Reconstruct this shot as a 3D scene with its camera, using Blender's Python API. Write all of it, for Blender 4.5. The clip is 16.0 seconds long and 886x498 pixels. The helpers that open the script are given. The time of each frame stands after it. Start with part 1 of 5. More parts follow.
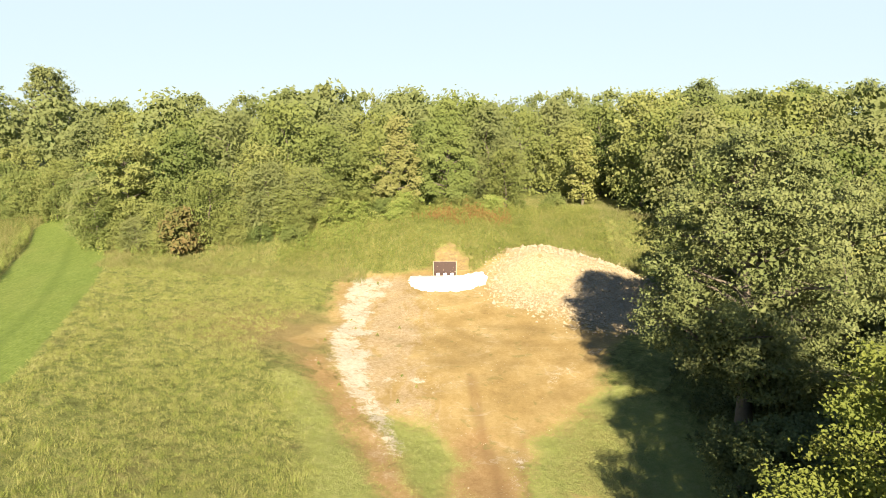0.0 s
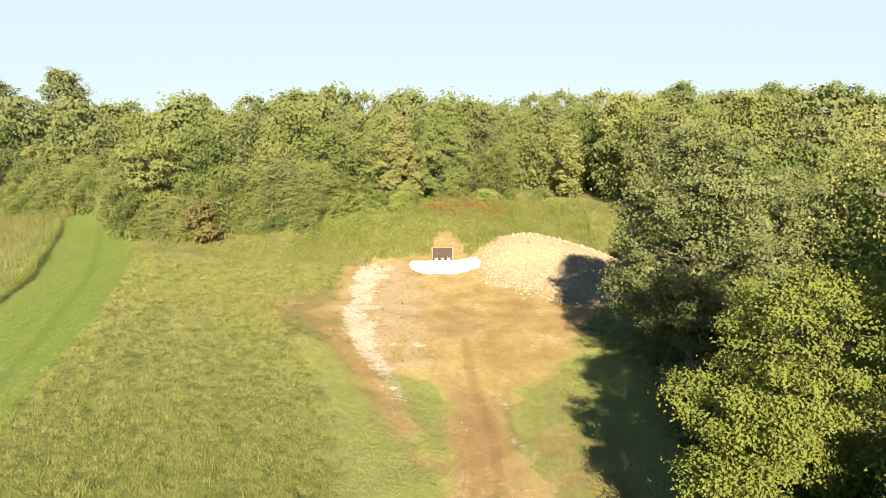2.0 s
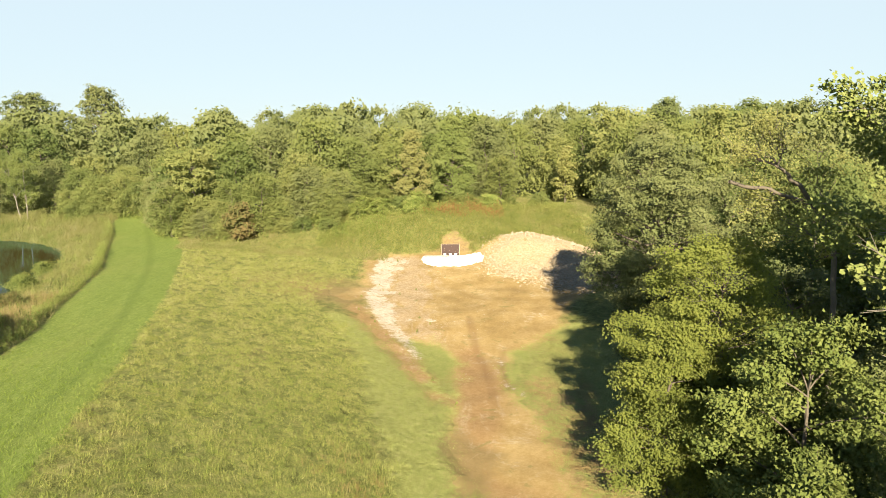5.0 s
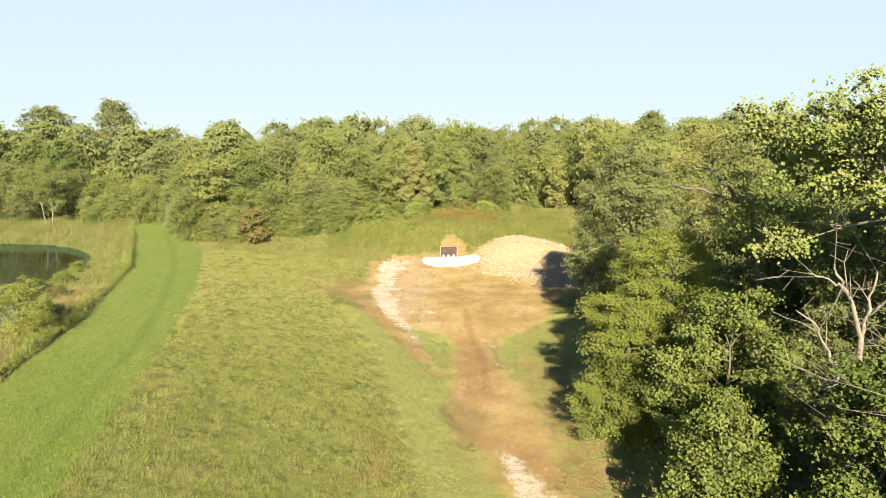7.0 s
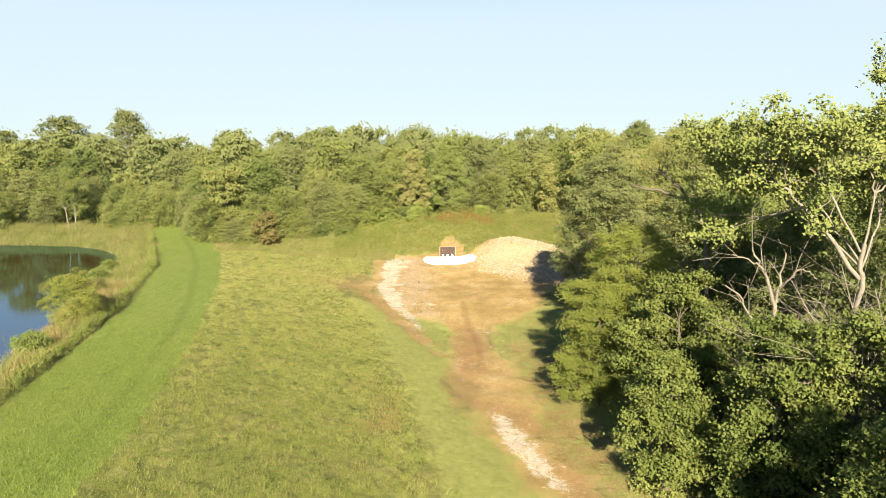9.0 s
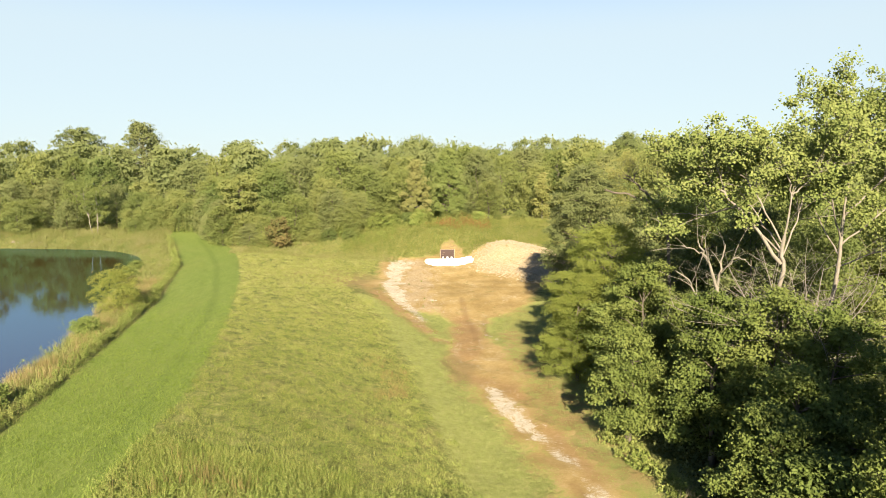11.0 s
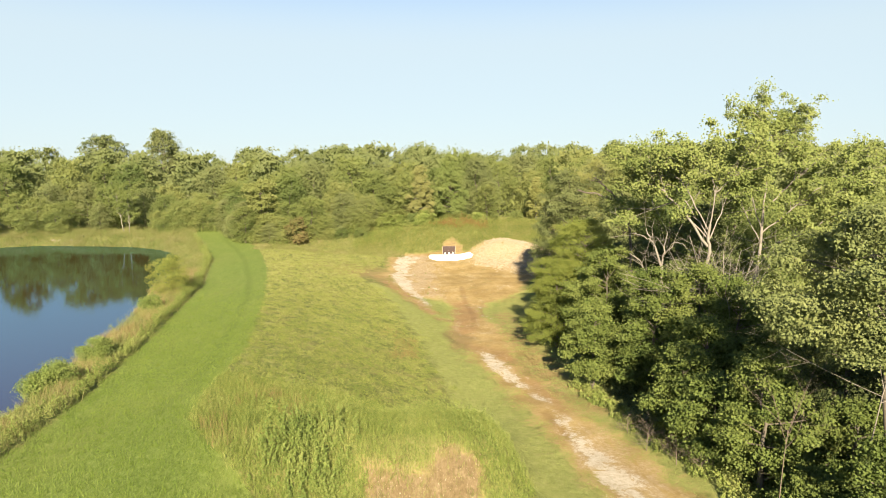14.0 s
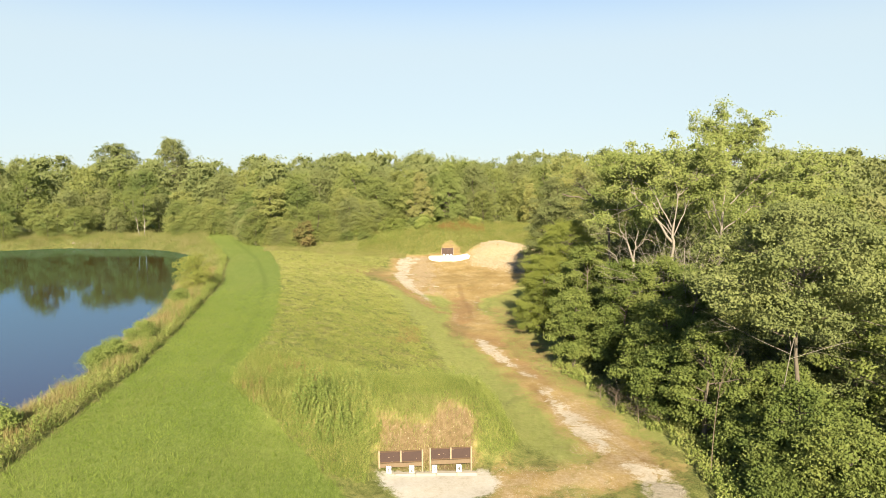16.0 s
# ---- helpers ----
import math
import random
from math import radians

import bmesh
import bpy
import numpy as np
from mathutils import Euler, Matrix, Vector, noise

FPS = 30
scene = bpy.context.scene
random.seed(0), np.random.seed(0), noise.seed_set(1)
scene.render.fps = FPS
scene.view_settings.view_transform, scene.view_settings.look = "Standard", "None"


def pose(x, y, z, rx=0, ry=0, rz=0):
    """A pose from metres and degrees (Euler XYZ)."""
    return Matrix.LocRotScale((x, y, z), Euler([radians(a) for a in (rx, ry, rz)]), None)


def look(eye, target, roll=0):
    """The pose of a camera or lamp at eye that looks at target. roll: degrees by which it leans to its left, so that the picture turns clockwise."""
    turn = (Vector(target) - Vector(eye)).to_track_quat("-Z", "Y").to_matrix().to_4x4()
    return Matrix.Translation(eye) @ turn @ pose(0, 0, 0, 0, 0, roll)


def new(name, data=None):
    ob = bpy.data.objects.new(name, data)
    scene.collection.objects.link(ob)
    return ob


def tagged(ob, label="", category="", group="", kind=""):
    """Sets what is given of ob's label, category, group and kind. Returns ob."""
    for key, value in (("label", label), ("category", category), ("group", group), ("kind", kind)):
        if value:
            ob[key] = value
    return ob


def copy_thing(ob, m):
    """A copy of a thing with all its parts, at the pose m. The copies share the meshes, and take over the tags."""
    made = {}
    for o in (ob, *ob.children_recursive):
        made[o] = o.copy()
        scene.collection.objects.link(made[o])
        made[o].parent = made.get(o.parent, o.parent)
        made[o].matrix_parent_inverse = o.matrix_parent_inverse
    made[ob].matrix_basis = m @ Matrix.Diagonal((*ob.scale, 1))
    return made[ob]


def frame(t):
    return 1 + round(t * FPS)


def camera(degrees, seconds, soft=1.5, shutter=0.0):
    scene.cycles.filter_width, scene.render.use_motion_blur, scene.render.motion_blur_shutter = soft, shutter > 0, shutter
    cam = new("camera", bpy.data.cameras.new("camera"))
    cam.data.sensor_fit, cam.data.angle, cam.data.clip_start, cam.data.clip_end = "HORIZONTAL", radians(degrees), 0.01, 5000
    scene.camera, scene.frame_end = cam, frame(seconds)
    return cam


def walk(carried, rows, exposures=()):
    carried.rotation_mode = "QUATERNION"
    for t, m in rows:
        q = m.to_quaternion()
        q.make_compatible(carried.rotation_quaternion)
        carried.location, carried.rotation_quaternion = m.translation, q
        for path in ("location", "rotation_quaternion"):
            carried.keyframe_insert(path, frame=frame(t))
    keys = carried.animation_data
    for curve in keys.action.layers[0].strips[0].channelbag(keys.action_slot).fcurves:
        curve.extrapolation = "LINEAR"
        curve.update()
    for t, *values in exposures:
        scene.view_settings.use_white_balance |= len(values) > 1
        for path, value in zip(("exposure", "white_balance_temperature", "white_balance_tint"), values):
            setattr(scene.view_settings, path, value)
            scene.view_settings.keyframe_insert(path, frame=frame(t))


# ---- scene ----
cam = camera(68.8, 16.0, soft=0.6)
METRES, EYE, TILT, LEAN, TURN = 61.0, 14.8, -11.0, 0.0, 0.0
ROWS = [
    (0.0, 0.0, 0.0, 0.0, 0.0, 0.0, -0.0),
    (0.5, 0.0001, -0.0302, -0.0061, 0.1, 0.69, 0.0),
    (1.0, 0.0002, -0.0598, -0.0116, -0.1, 0.4, 0.08),
    (1.5, 0.0001, -0.0891, -0.0175, -0.21, 0.07, 0.11),
    (2.0, 0.0002, -0.1186, -0.0236, -0.19, -0.02, 0.13),
    (2.5, 0.0003, -0.1478, -0.0299, 0.14, 0.36, 0.09),
    (3.0, 0.0001, -0.1771, -0.0358, 0.87, 0.83, -0.02),
    (3.5, -0.0004, -0.2064, -0.0406, 0.89, 0.81, -0.01),
    (4.0, -0.0012, -0.2353, -0.0453, 0.5, 0.53, 0.05),
    (6.5, -0.0011, -0.3832, -0.0709, 0.43, 1.84, 0.11),
    (7.0, -0.0002, -0.4129, -0.0773, 0.38, 1.89, 0.14),
    (7.5, -0.0001, -0.4429, -0.0833, 0.39, 2.3, 0.16),
    (8.0, -0.0001, -0.4729, -0.0885, 0.23, 2.57, 0.21),
    (8.5, -0.0007, -0.5034, -0.0942, 0.27, 2.47, 0.21),
    (11.0, -0.0011, -0.6596, -0.1253, 0.26, 3.42, 0.22),
    (11.5, -0.0018, -0.6916, -0.1312, 0.02, 3.22, 0.27),
    (12.0, -0.0025, -0.7238, -0.1377, 0.14, 3.26, 0.25),
    (12.5, -0.0029, -0.7559, -0.1442, 0.33, 3.68, 0.21),
    (13.0, -0.0029, -0.788, -0.1504, 0.38, 3.94, 0.2),
    (13.5, -0.0028, -0.8202, -0.1566, 0.37, 3.94, 0.19),
    (14.0, -0.0025, -0.8523, -0.1629, 0.38, 3.89, 0.19),
    (14.5, -0.0024, -0.8844, -0.1696, 0.32, 4.04, 0.2),
    (15.0, -0.0023, -0.9168, -0.176, 0.26, 4.28, 0.22),
    (15.5, -0.0029, -0.9493, -0.1827, 0.24, 4.42, 0.23),
    (16.0, -0.0035, -0.9816, -0.1897, 0.24, 4.53, 0.22),
]
walk(cam, [(t, pose(0, 0, EYE, TILT, LEAN, TURN) @ pose(METRES * x, METRES * y, METRES * z, 90 + pitch, roll, yaw)) for t, x, y, z, yaw, pitch, roll in ROWS],
     exposures=[(0.0, 2.07), (3.5, 2.0), (8.5, 2.02), (12.0, 1.97), (16.0, 1.95)])

# ---- world, sun and exposure ----
SUN_EL, SUN_AZ = radians(27.0), radians(178.0)      # azimuth clockwise from +y; the sun stands behind the flight's start
world = bpy.data.worlds.new("world")
scene.world = world
world.use_nodes = True
wn = world.node_tree.nodes
sky = wn.new("ShaderNodeTexSky")
sky.sky_type = 'NISHITA'
sky.sun_disc = False
sky.sun_elevation = SUN_EL
sky.sun_rotation = SUN_AZ
sky.air_density, sky.dust_density, sky.ozone_density = 1.0, 0.2, 1.2
wn["Background"].inputs[1].default_value = 0.05
haze = wn.new("ShaderNodeMix")              # morning haze evens the clear sky out
haze.data_type = 'RGBA'
rise = wn.new("ShaderNodeMapRange")         # the haze thins out towards the zenith
rise.interpolation_type = 'SMOOTHSTEP'
for slot, val in zip((1, 2, 3, 4), (0.17, 0.34, 0.88, 0.03)):
    rise.inputs[slot].default_value = val
up = wn.new("ShaderNodeSeparateXYZ")
world.node_tree.links.new(wn.new("ShaderNodeTexCoord").outputs["Generated"], up.inputs[0])
world.node_tree.links.new(up.outputs[2], rise.inputs[0])
world.node_tree.links.new(rise.outputs[0], haze.inputs[0])
haze.inputs[7].default_value = (3.80, 4.48, 4.70, 1)
clear = wn.new("ShaderNodeMix")             # the clean air above it is a deeper blue
clear.data_type, clear.blend_type = 'RGBA', 'MULTIPLY'
clear.inputs[0].default_value = 1.0
clear.inputs[7].default_value = (0.64, 0.72, 0.83, 1)
world.node_tree.links.new(sky.outputs[0], clear.inputs[6])
world.node_tree.links.new(clear.outputs[2], haze.inputs[6])
world.node_tree.links.new(haze.outputs[2], wn["Background"].inputs[0])
sun_data = bpy.data.lights.new("sun", 'SUN')
sun_data.energy, sun_data.angle, sun_data.color = 5.0, radians(0.55), (1.0, 0.86, 0.635)
sun = new("sun", sun_data)
sun_dir = Vector((math.sin(SUN_AZ) * math.cos(SUN_EL), math.cos(SUN_AZ) * math.cos(SUN_EL), math.sin(SUN_EL)))
sun.matrix_world = look(sun_dir * 300, (0, 0, 0))


# ---- materials ----
def make_mat(name):
    m = bpy.data.materials.new(name)
    m.use_nodes = True
    nt = m.node_tree
    return m, nt, nt.nodes["Principled BSDF"], nt.nodes["Material Output"]


def ramp(nt, fac, stops, interp='LINEAR'):
    n = nt.nodes.new("ShaderNodeValToRGB")
    n.color_ramp.interpolation = interp
    while len(n.color_ramp.elements) < len(stops):
        n.color_ramp.elements.new(0.5)
    for e, (p, c) in zip(n.color_ramp.elements, stops):
        e.position = p
        e.color = (*c, 1)
    nt.links.new(fac, n.inputs[0])
    return n.outputs[0]


def noise_tex(nt, scale, detail=4, rough=0.6, vec=None, w=0.0):
    n = nt.nodes.new("ShaderNodeTexNoise")
    n.inputs["Scale"].default_value, n.inputs["Detail"].default_value = scale, detail
    n.inputs["Roughness"].default_value, n.inputs["Distortion"].default_value = rough, w
    if vec:
        nt.links.new(vec, n.inputs["Vector"])
    return n.outputs["Fac"]


def coords(nt, out="Object", scale=None, rot=0.0):
    n = nt.nodes.new("ShaderNodeTexCoord").outputs[out]
    if scale:
        m = nt.nodes.new("ShaderNodeMapping")
        m.inputs["Scale"].default_value = scale
        m.inputs["Rotation"].default_value = (0, 0, rot)
        nt.links.new(n, m.inputs[0])
        n = m.outputs[0]
    return n


def calc(nt, op, a, b=None, c=None):
    n = nt.nodes.new("ShaderNodeMath")
    n.operation = op
    for i, v in enumerate((a, b, c)):
        if v is None:
            continue
        if isinstance(v, (int, float)):
            n.inputs[i].default_value = v
        else:
            nt.links.new(v, n.inputs[i])
    return n.outputs[0]


def mix(nt, fac, a, b, blend='MIX'):
    n = nt.nodes.new("ShaderNodeMix")
    n.data_type, n.blend_type = 'RGBA', blend
    for i, v in ((0, fac), (6, a), (7, b)):
        if isinstance(v, (int, float)):
            n.inputs[i].default_value = v
        elif isinstance(v, tuple):
            n.inputs[i].default_value = (*v, 1)
        else:
            nt.links.new(v, n.inputs[i])
    return n.outputs[2]


def step(nt, v, lo, hi):
    n = nt.nodes.new("ShaderNodeMapRange")
    n.interpolation_type = 'SMOOTHSTEP'
    n.inputs[1].default_value, n.inputs[2].default_value = lo, hi
    nt.links.new(v, n.inputs[0])
    return n.outputs[0]


def attr(nt, name):
    n = nt.nodes.new("ShaderNodeAttribute")
    n.attribute_name = name
    return n.outputs["Fac"]


def bump(nt, height, strength, dist, shader):
    n = nt.nodes.new("ShaderNodeBump")
    n.inputs["Strength"].default_value, n.inputs["Distance"].default_value = strength, dist
    nt.links.new(height, n.inputs["Height"])
    nt.links.new(n.outputs[0], shader.inputs["Normal"])


def leaf_mat(name, stops, glow=0.24, patch=0.25, rough=0.7, own=0.3, dry=0.0, speck=1.0):
    """Foliage: each leaf takes a colour of its own, each plant a tone, with light passing through the leaf."""
    m, nt, p, out = make_mat(name)
    geo = nt.nodes.new("ShaderNodeNewGeometry")
    info = nt.nodes.new("ShaderNodeObjectInfo")
    rnd = calc(nt, 'ADD', calc(nt, 'MULTIPLY', geo.outputs["Random Per Island"], 0.45 * speck), calc(nt, 'MULTIPLY_ADD', info.outputs["Random"], own, 0.22 - 0.45 * own) if own else 0.22)
    rnd = calc(nt, 'ADD', rnd, 0.225 * (1 - speck))
    big = noise_tex(nt, patch, 2, 0.5, coords(nt))
    fac = calc(nt, 'ADD', rnd, calc(nt, 'MULTIPLY', calc(nt, 'SUBTRACT', big, 0.42), 0.9))
    fine = noise_tex(nt, 7.0, 2, 0.6, coords(nt))
    fac = calc(nt, 'ADD', fac, calc(nt, 'MULTIPLY', calc(nt, 'SUBTRACT', fine, 0.5), 0.9 * speck))
    if dry:                                 # drier with distance along the meadow
        xyz = nt.nodes.new("ShaderNodeSeparateXYZ")
        nt.links.new(coords(nt), xyz.inputs[0])
        fac = calc(nt, 'ADD', fac, calc(nt, 'MULTIPLY_ADD', step(nt, xyz.outputs[1], -5.0, 45.0), dry, -0.4 * dry))
    col = ramp(nt, fac, stops)
    bump(nt, fine, 0.35, 0.05, p)
    nt.links.new(col, p.inputs["Base Color"])
    p.inputs["Roughness"].default_value = rough
    p.inputs["Specular IOR Level"].default_value = 0.15
    tr = nt.nodes.new("ShaderNodeBsdfTranslucent")
    nt.links.new(mix(nt, 1.0, col, (1.0, 1.05, 0.45), 'MULTIPLY'), tr.inputs[0])
    sh = nt.nodes.new("ShaderNodeMixShader")
    sh.inputs[0].default_value = glow
    nt.links.new(p.outputs[0], sh.inputs[1])
    nt.links.new(tr.outputs[0], sh.inputs[2])
    nt.links.new(sh.outputs[0], out.inputs[0])
    return m


def plain(name, col, rough=0.7, var=0.25, scale=3.0, metal=0.0, col2=None):
    m, nt, p, out = make_mat(name)
    f = noise_tex(nt, scale, 6, 0.65, coords(nt))
    f2 = noise_tex(nt, scale * 9, 3, 0.6, coords(nt))
    f = calc(nt, 'ADD', calc(nt, 'MULTIPLY', f, 0.65), calc(nt, 'MULTIPLY', f2, 0.35))
    lo = col2 or tuple(c * (1 - var) for c in col)
    nt.links.new(ramp(nt, f, [(0.3, lo), (0.7, col)]), p.inputs["Base Color"])
    p.inputs["Roughness"].default_value, p.inputs["Metallic"].default_value = rough, metal
    bump(nt, f2, 0.3, 0.02, p)
    return m


OAK = leaf_mat("dark_oak_leaf", [(0.1, (0.050, 0.066, 0.022)), (0.45, (0.087, 0.105, 0.035)), (0.8, (0.129, 0.140, 0.053))], glow=0.14, speck=0.6)
MID = leaf_mat("green_leaf", [(0.1, (0.046, 0.068, 0.015)), (0.45, (0.086, 0.112, 0.025)), (0.85, (0.134, 0.152, 0.039))], glow=0.16, speck=0.6)
PALE = leaf_mat("yellow_green_leaf", [(0.1, (0.082, 0.105, 0.022)), (0.5, (0.158, 0.180, 0.037)), (0.9, (0.240, 0.245, 0.063))], speck=0.45, glow=0.42)
SYC = leaf_mat("sycamore_leaf", [(0.1, (0.084, 0.112, 0.028)), (0.5, (0.134, 0.162, 0.043)), (0.9, (0.190, 0.208, 0.066))], glow=0.22)
LIMBY = leaf_mat("soft_grey_green_leaf", [(0.1, (0.074, 0.092, 0.030)), (0.5, (0.125, 0.142, 0.048)), (0.9, (0.189, 0.196, 0.074))], glow=0.14, speck=0.6)
CONE = leaf_mat("fresh_green_leaf", [(0.1, (0.071, 0.097, 0.025)), (0.5, (0.117, 0.144, 0.039)), (0.9, (0.168, 0.185, 0.059))], glow=0.25, speck=0.25)
TAN = leaf_mat("tan_gold_leaf", [(0.1, (0.150, 0.155, 0.050)), (0.5, (0.200, 0.195, 0.070)), (0.9, (0.250, 0.235, 0.095))], glow=0.35, speck=0.5)
RUST = leaf_mat("rust_leaf", [(0.1, (0.060, 0.079, 0.022)), (0.5, (0.094, 0.098, 0.030)), (0.9, (0.142, 0.106, 0.042))])
GOLD = leaf_mat("autumn_gold_leaf", [(0.1, (0.142, 0.152, 0.043)), (0.5, (0.225, 0.230, 0.076)), (0.9, (0.283, 0.278, 0.108))], glow=0.45)
FOREST = leaf_mat("woodland_leaf", [(0.05, (0.084, 0.108, 0.034)), (0.4, (0.135, 0.159, 0.046)), (0.65, (0.172, 0.190, 0.058)), (0.95, (0.212, 0.220, 0.076))], glow=0.42, speck=0.16, own=0.6)
# bluer greens than FOREST: the haze of distance is put into this leaf colour
DISTANT = leaf_mat("hazed_canopy_leaf", [(0.05, (0.084, 0.106, 0.043)), (0.4, (0.127, 0.150, 0.055)), (0.65, (0.158, 0.175, 0.067)), (0.95, (0.190, 0.200, 0.082))], glow=0.42, speck=0.16, patch=0.10)
WEED = leaf_mat("weed_leaf", [(0.1, (0.089, 0.122, 0.026)), (0.45, (0.143, 0.176, 0.039)), (0.85, (0.219, 0.230, 0.073))], patch=0.35, own=0)
TALLW = leaf_mat("tall_weed_leaf", [(0.1, (0.064, 0.096, 0.020)), (0.45, (0.112, 0.146, 0.032)), (0.85, (0.176, 0.196, 0.055))], glow=0.18, patch=0.35, own=0)
GRASS = leaf_mat("meadow_grass_blade", [(0.05, (0.096, 0.137, 0.024)), (0.4, (0.175, 0.210, 0.046)), (0.65, (0.252, 0.262, 0.079)), (0.95, (0.360, 0.335, 0.149))], glow=0.3, own=0, dry=0.2, patch=0.5)
WISP = leaf_mat("pale_tussock_blade", [(0.05, (0.096, 0.135, 0.025)), (0.4, (0.172, 0.203, 0.046)), (0.65, (0.245, 0.252, 0.079)), (0.95, (0.344, 0.317, 0.150))], glow=0.3, patch=1.5, own=0, dry=0.2)
PATHG = leaf_mat("path_grass_blade", [(0.05, (0.141, 0.182, 0.046)), (0.5, (0.209, 0.242, 0.070)), (0.95, (0.282, 0.296, 0.112))], glow=0.3, patch=0.4, own=0)
BANKG = leaf_mat("olive_weed_leaf", [(0.1, (0.080, 0.109, 0.023)), (0.45, (0.144, 0.164, 0.037)), (0.75, (0.196, 0.196, 0.056)), (0.95, (0.239, 0.219, 0.090))], patch=0.4, own=0)
RUSTW = leaf_mat("sumac_leaf", [(0.1, (0.108, 0.099, 0.024)), (0.5, (0.178, 0.121, 0.038)), (0.9, (0.228, 0.113, 0.047))], patch=0.4, own=0)
REED = leaf_mat("bank_grass_blade", [(0.05, (0.096, 0.128, 0.029)), (0.4, (0.166, 0.184, 0.056)), (0.7, (0.246, 0.226, 0.100)), (0.95, (0.330, 0.278, 0.160))], glow=0.42, patch=0.3, own=0)
TURF = leaf_mat("mown_grass_blade", [(0.05, (0.084, 0.126, 0.020)), (0.5, (0.130, 0.178, 0.032)), (0.95, (0.190, 0.222, 0.056))], glow=0.3, patch=0.2, own=0)
DOCK = leaf_mat("brown_seed_head", [(0.05, (0.120, 0.092, 0.036)), (0.5, (0.180, 0.136, 0.056)), (0.95, (0.230, 0.190, 0.072))], patch=0.5, own=0)
BARK = plain("grey_brown_bark", (0.122, 0.101, 0.072), 0.9, 0.5, 4.0)
PALEBARK = plain("pale_sycamore_bark", (0.215, 0.195, 0.160), 0.8, 0.4, 2.0, col2=(0.119, 0.095, 0.067))
BRUSH = plain("dry_brown_twig", (0.144, 0.108, 0.079), 0.9, 0.4, 3.0)
DEADWOOD = plain("weathered_grey_wood", (0.302, 0.259, 0.209), 0.85, 0.4, 3.0)
WOOD = plain("weathered_post_wood", (0.259, 0.202, 0.130), 0.8, 0.35, 6.0)
PANEL = plain("brown_rubber_panel", (0.040, 0.020, 0.015), 0.75, 0.35, 5.0)
pn = PANEL.node_tree
chips = step(pn, noise_tex(pn, 9.0, 2, 0.5, coords(pn)), 0.70, 0.74)       # pale chips where the panel is pitted
pb = pn.nodes["Principled BSDF"]
pn.links.new(mix(pn, chips, pb.inputs["Base Color"].links[0].from_socket, (0.42, 0.33, 0.24)), pb.inputs["Base Color"])
LOWBOARD = plain("tan_plank", (0.086, 0.049, 0.024), 0.8, 0.4, 5.0)
TANBOARD = plain("sunlit_tan_board", (0.140, 0.098, 0.056), 0.8, 0.35, 5.0)
WHITE = plain("white_painted_block", (0.62, 0.61, 0.58), 0.6, 0.12, 5.0)
BLACK = plain("black_paint", (0.02, 0.02, 0.02), 0.6, 0.2, 5.0)
LIME = plain("white_limestone_gravel", (0.70, 0.66, 0.58), 0.9, 0.25, 2.5)
CONC = plain("pale_concrete", (0.288, 0.259, 0.209), 0.85, 0.25, 2.0)
STONE = plain("buff_stone", (0.317, 0.259, 0.173), 0.9, 0.35, 1.2)


# ---- plan of the ground ----
def lerp(v, table):
    a = np.array(table, float)
    return np.interp(v, a[:, 0], a[:, 1])


def sstep(v, lo, hi):
    u = np.clip((v - lo) / (hi - lo), 0, 1)
    return u * u * (3 - 2 * u)


def poly_dist(x, y, pts):
    """Signed distance to a closed outline: inside is positive."""
    x, y = np.asarray(x, float), np.asarray(y, float)
    best, inside = np.full(x.shape, 1e9), np.zeros(x.shape, bool)
    for (ax, ay), (bx, by) in zip(pts, pts[1:] + pts[:1]):
        ex, ey = bx - ax, by - ay
        u = np.clip(((x - ax) * ex + (y - ay) * ey) / (ex * ex + ey * ey), 0, 1)
        best = np.minimum(best, np.hypot(x - ax - u * ex, y - ay - u * ey))
        if ay != by:
            cross = (ay > y) != (by > y)
            inside ^= cross & (x < ex * (y - ay) / ey + ax)
    return np.where(inside, best, -best)


def line_dist(x, y, pts):
    """Distance to an open line of (x, y, half width), less the half width: inside is positive."""
    best = np.full(np.shape(x), -1e9)
    for (ax, ay, aw), (bx, by, bw) in zip(pts, pts[1:]):
        ex, ey = bx - ax, by - ay
        u = np.clip(((x - ax) * ex + (y - ay) * ey) / (ex * ex + ey * ey), 0, 1)
        best = np.maximum(best, aw + u * (bw - aw) - np.hypot(x - ax - u * ex, y - ay - u * ey))
    return best


WATER_Z = -0.5
LAWN_R = [(-60, -1), (-31, -3.0), (-28, -4.8), (-24, -7.8), (-20, -11.9), (-15.8, -15.6), (-10, -16.2), (0, -16.9), (10, -18.9), (20, -21), (40, -26), (60, -32.6), (68, -36), (82, -44.5), (97, -49)]
CREST_R = [(-60, -15), (-16, -16), (0, -16.9), (20, -21), (40, -26), (60, -32.6), (68, -36), (82, -44), (97, -47), (400, -80)]
LAWN_L = [(-60, -22.5), (-30, -22.8), (-12, -24.1), (3.5, -26.6), (14, -28.8), (28, -31.3), (36, -34), (52, -38.6), (60, -42.4), (76, -49.6), (84, -54), (97, -58)]
VALLEY_X = [(-60, -2), (-25, -4), (-12, 1), (0, 2), (10, 2), (20, 1), (30, -1), (40, -3), (50, -6), (64, -8), (400, -8)]
VALLEY_Z = [(-80, -3.0), (-25, -3.3), (0, -4.0), (20, -3.7), (35, -3.8), (45, -2.9), (54, -2.4), (62, -1.4), (66, -1.0), (67.5, -0.6), (73.5, 3.4), (77, 3.9), (90, 3.4), (120, 3.6), (200, 6.0), (400, 7.0)]
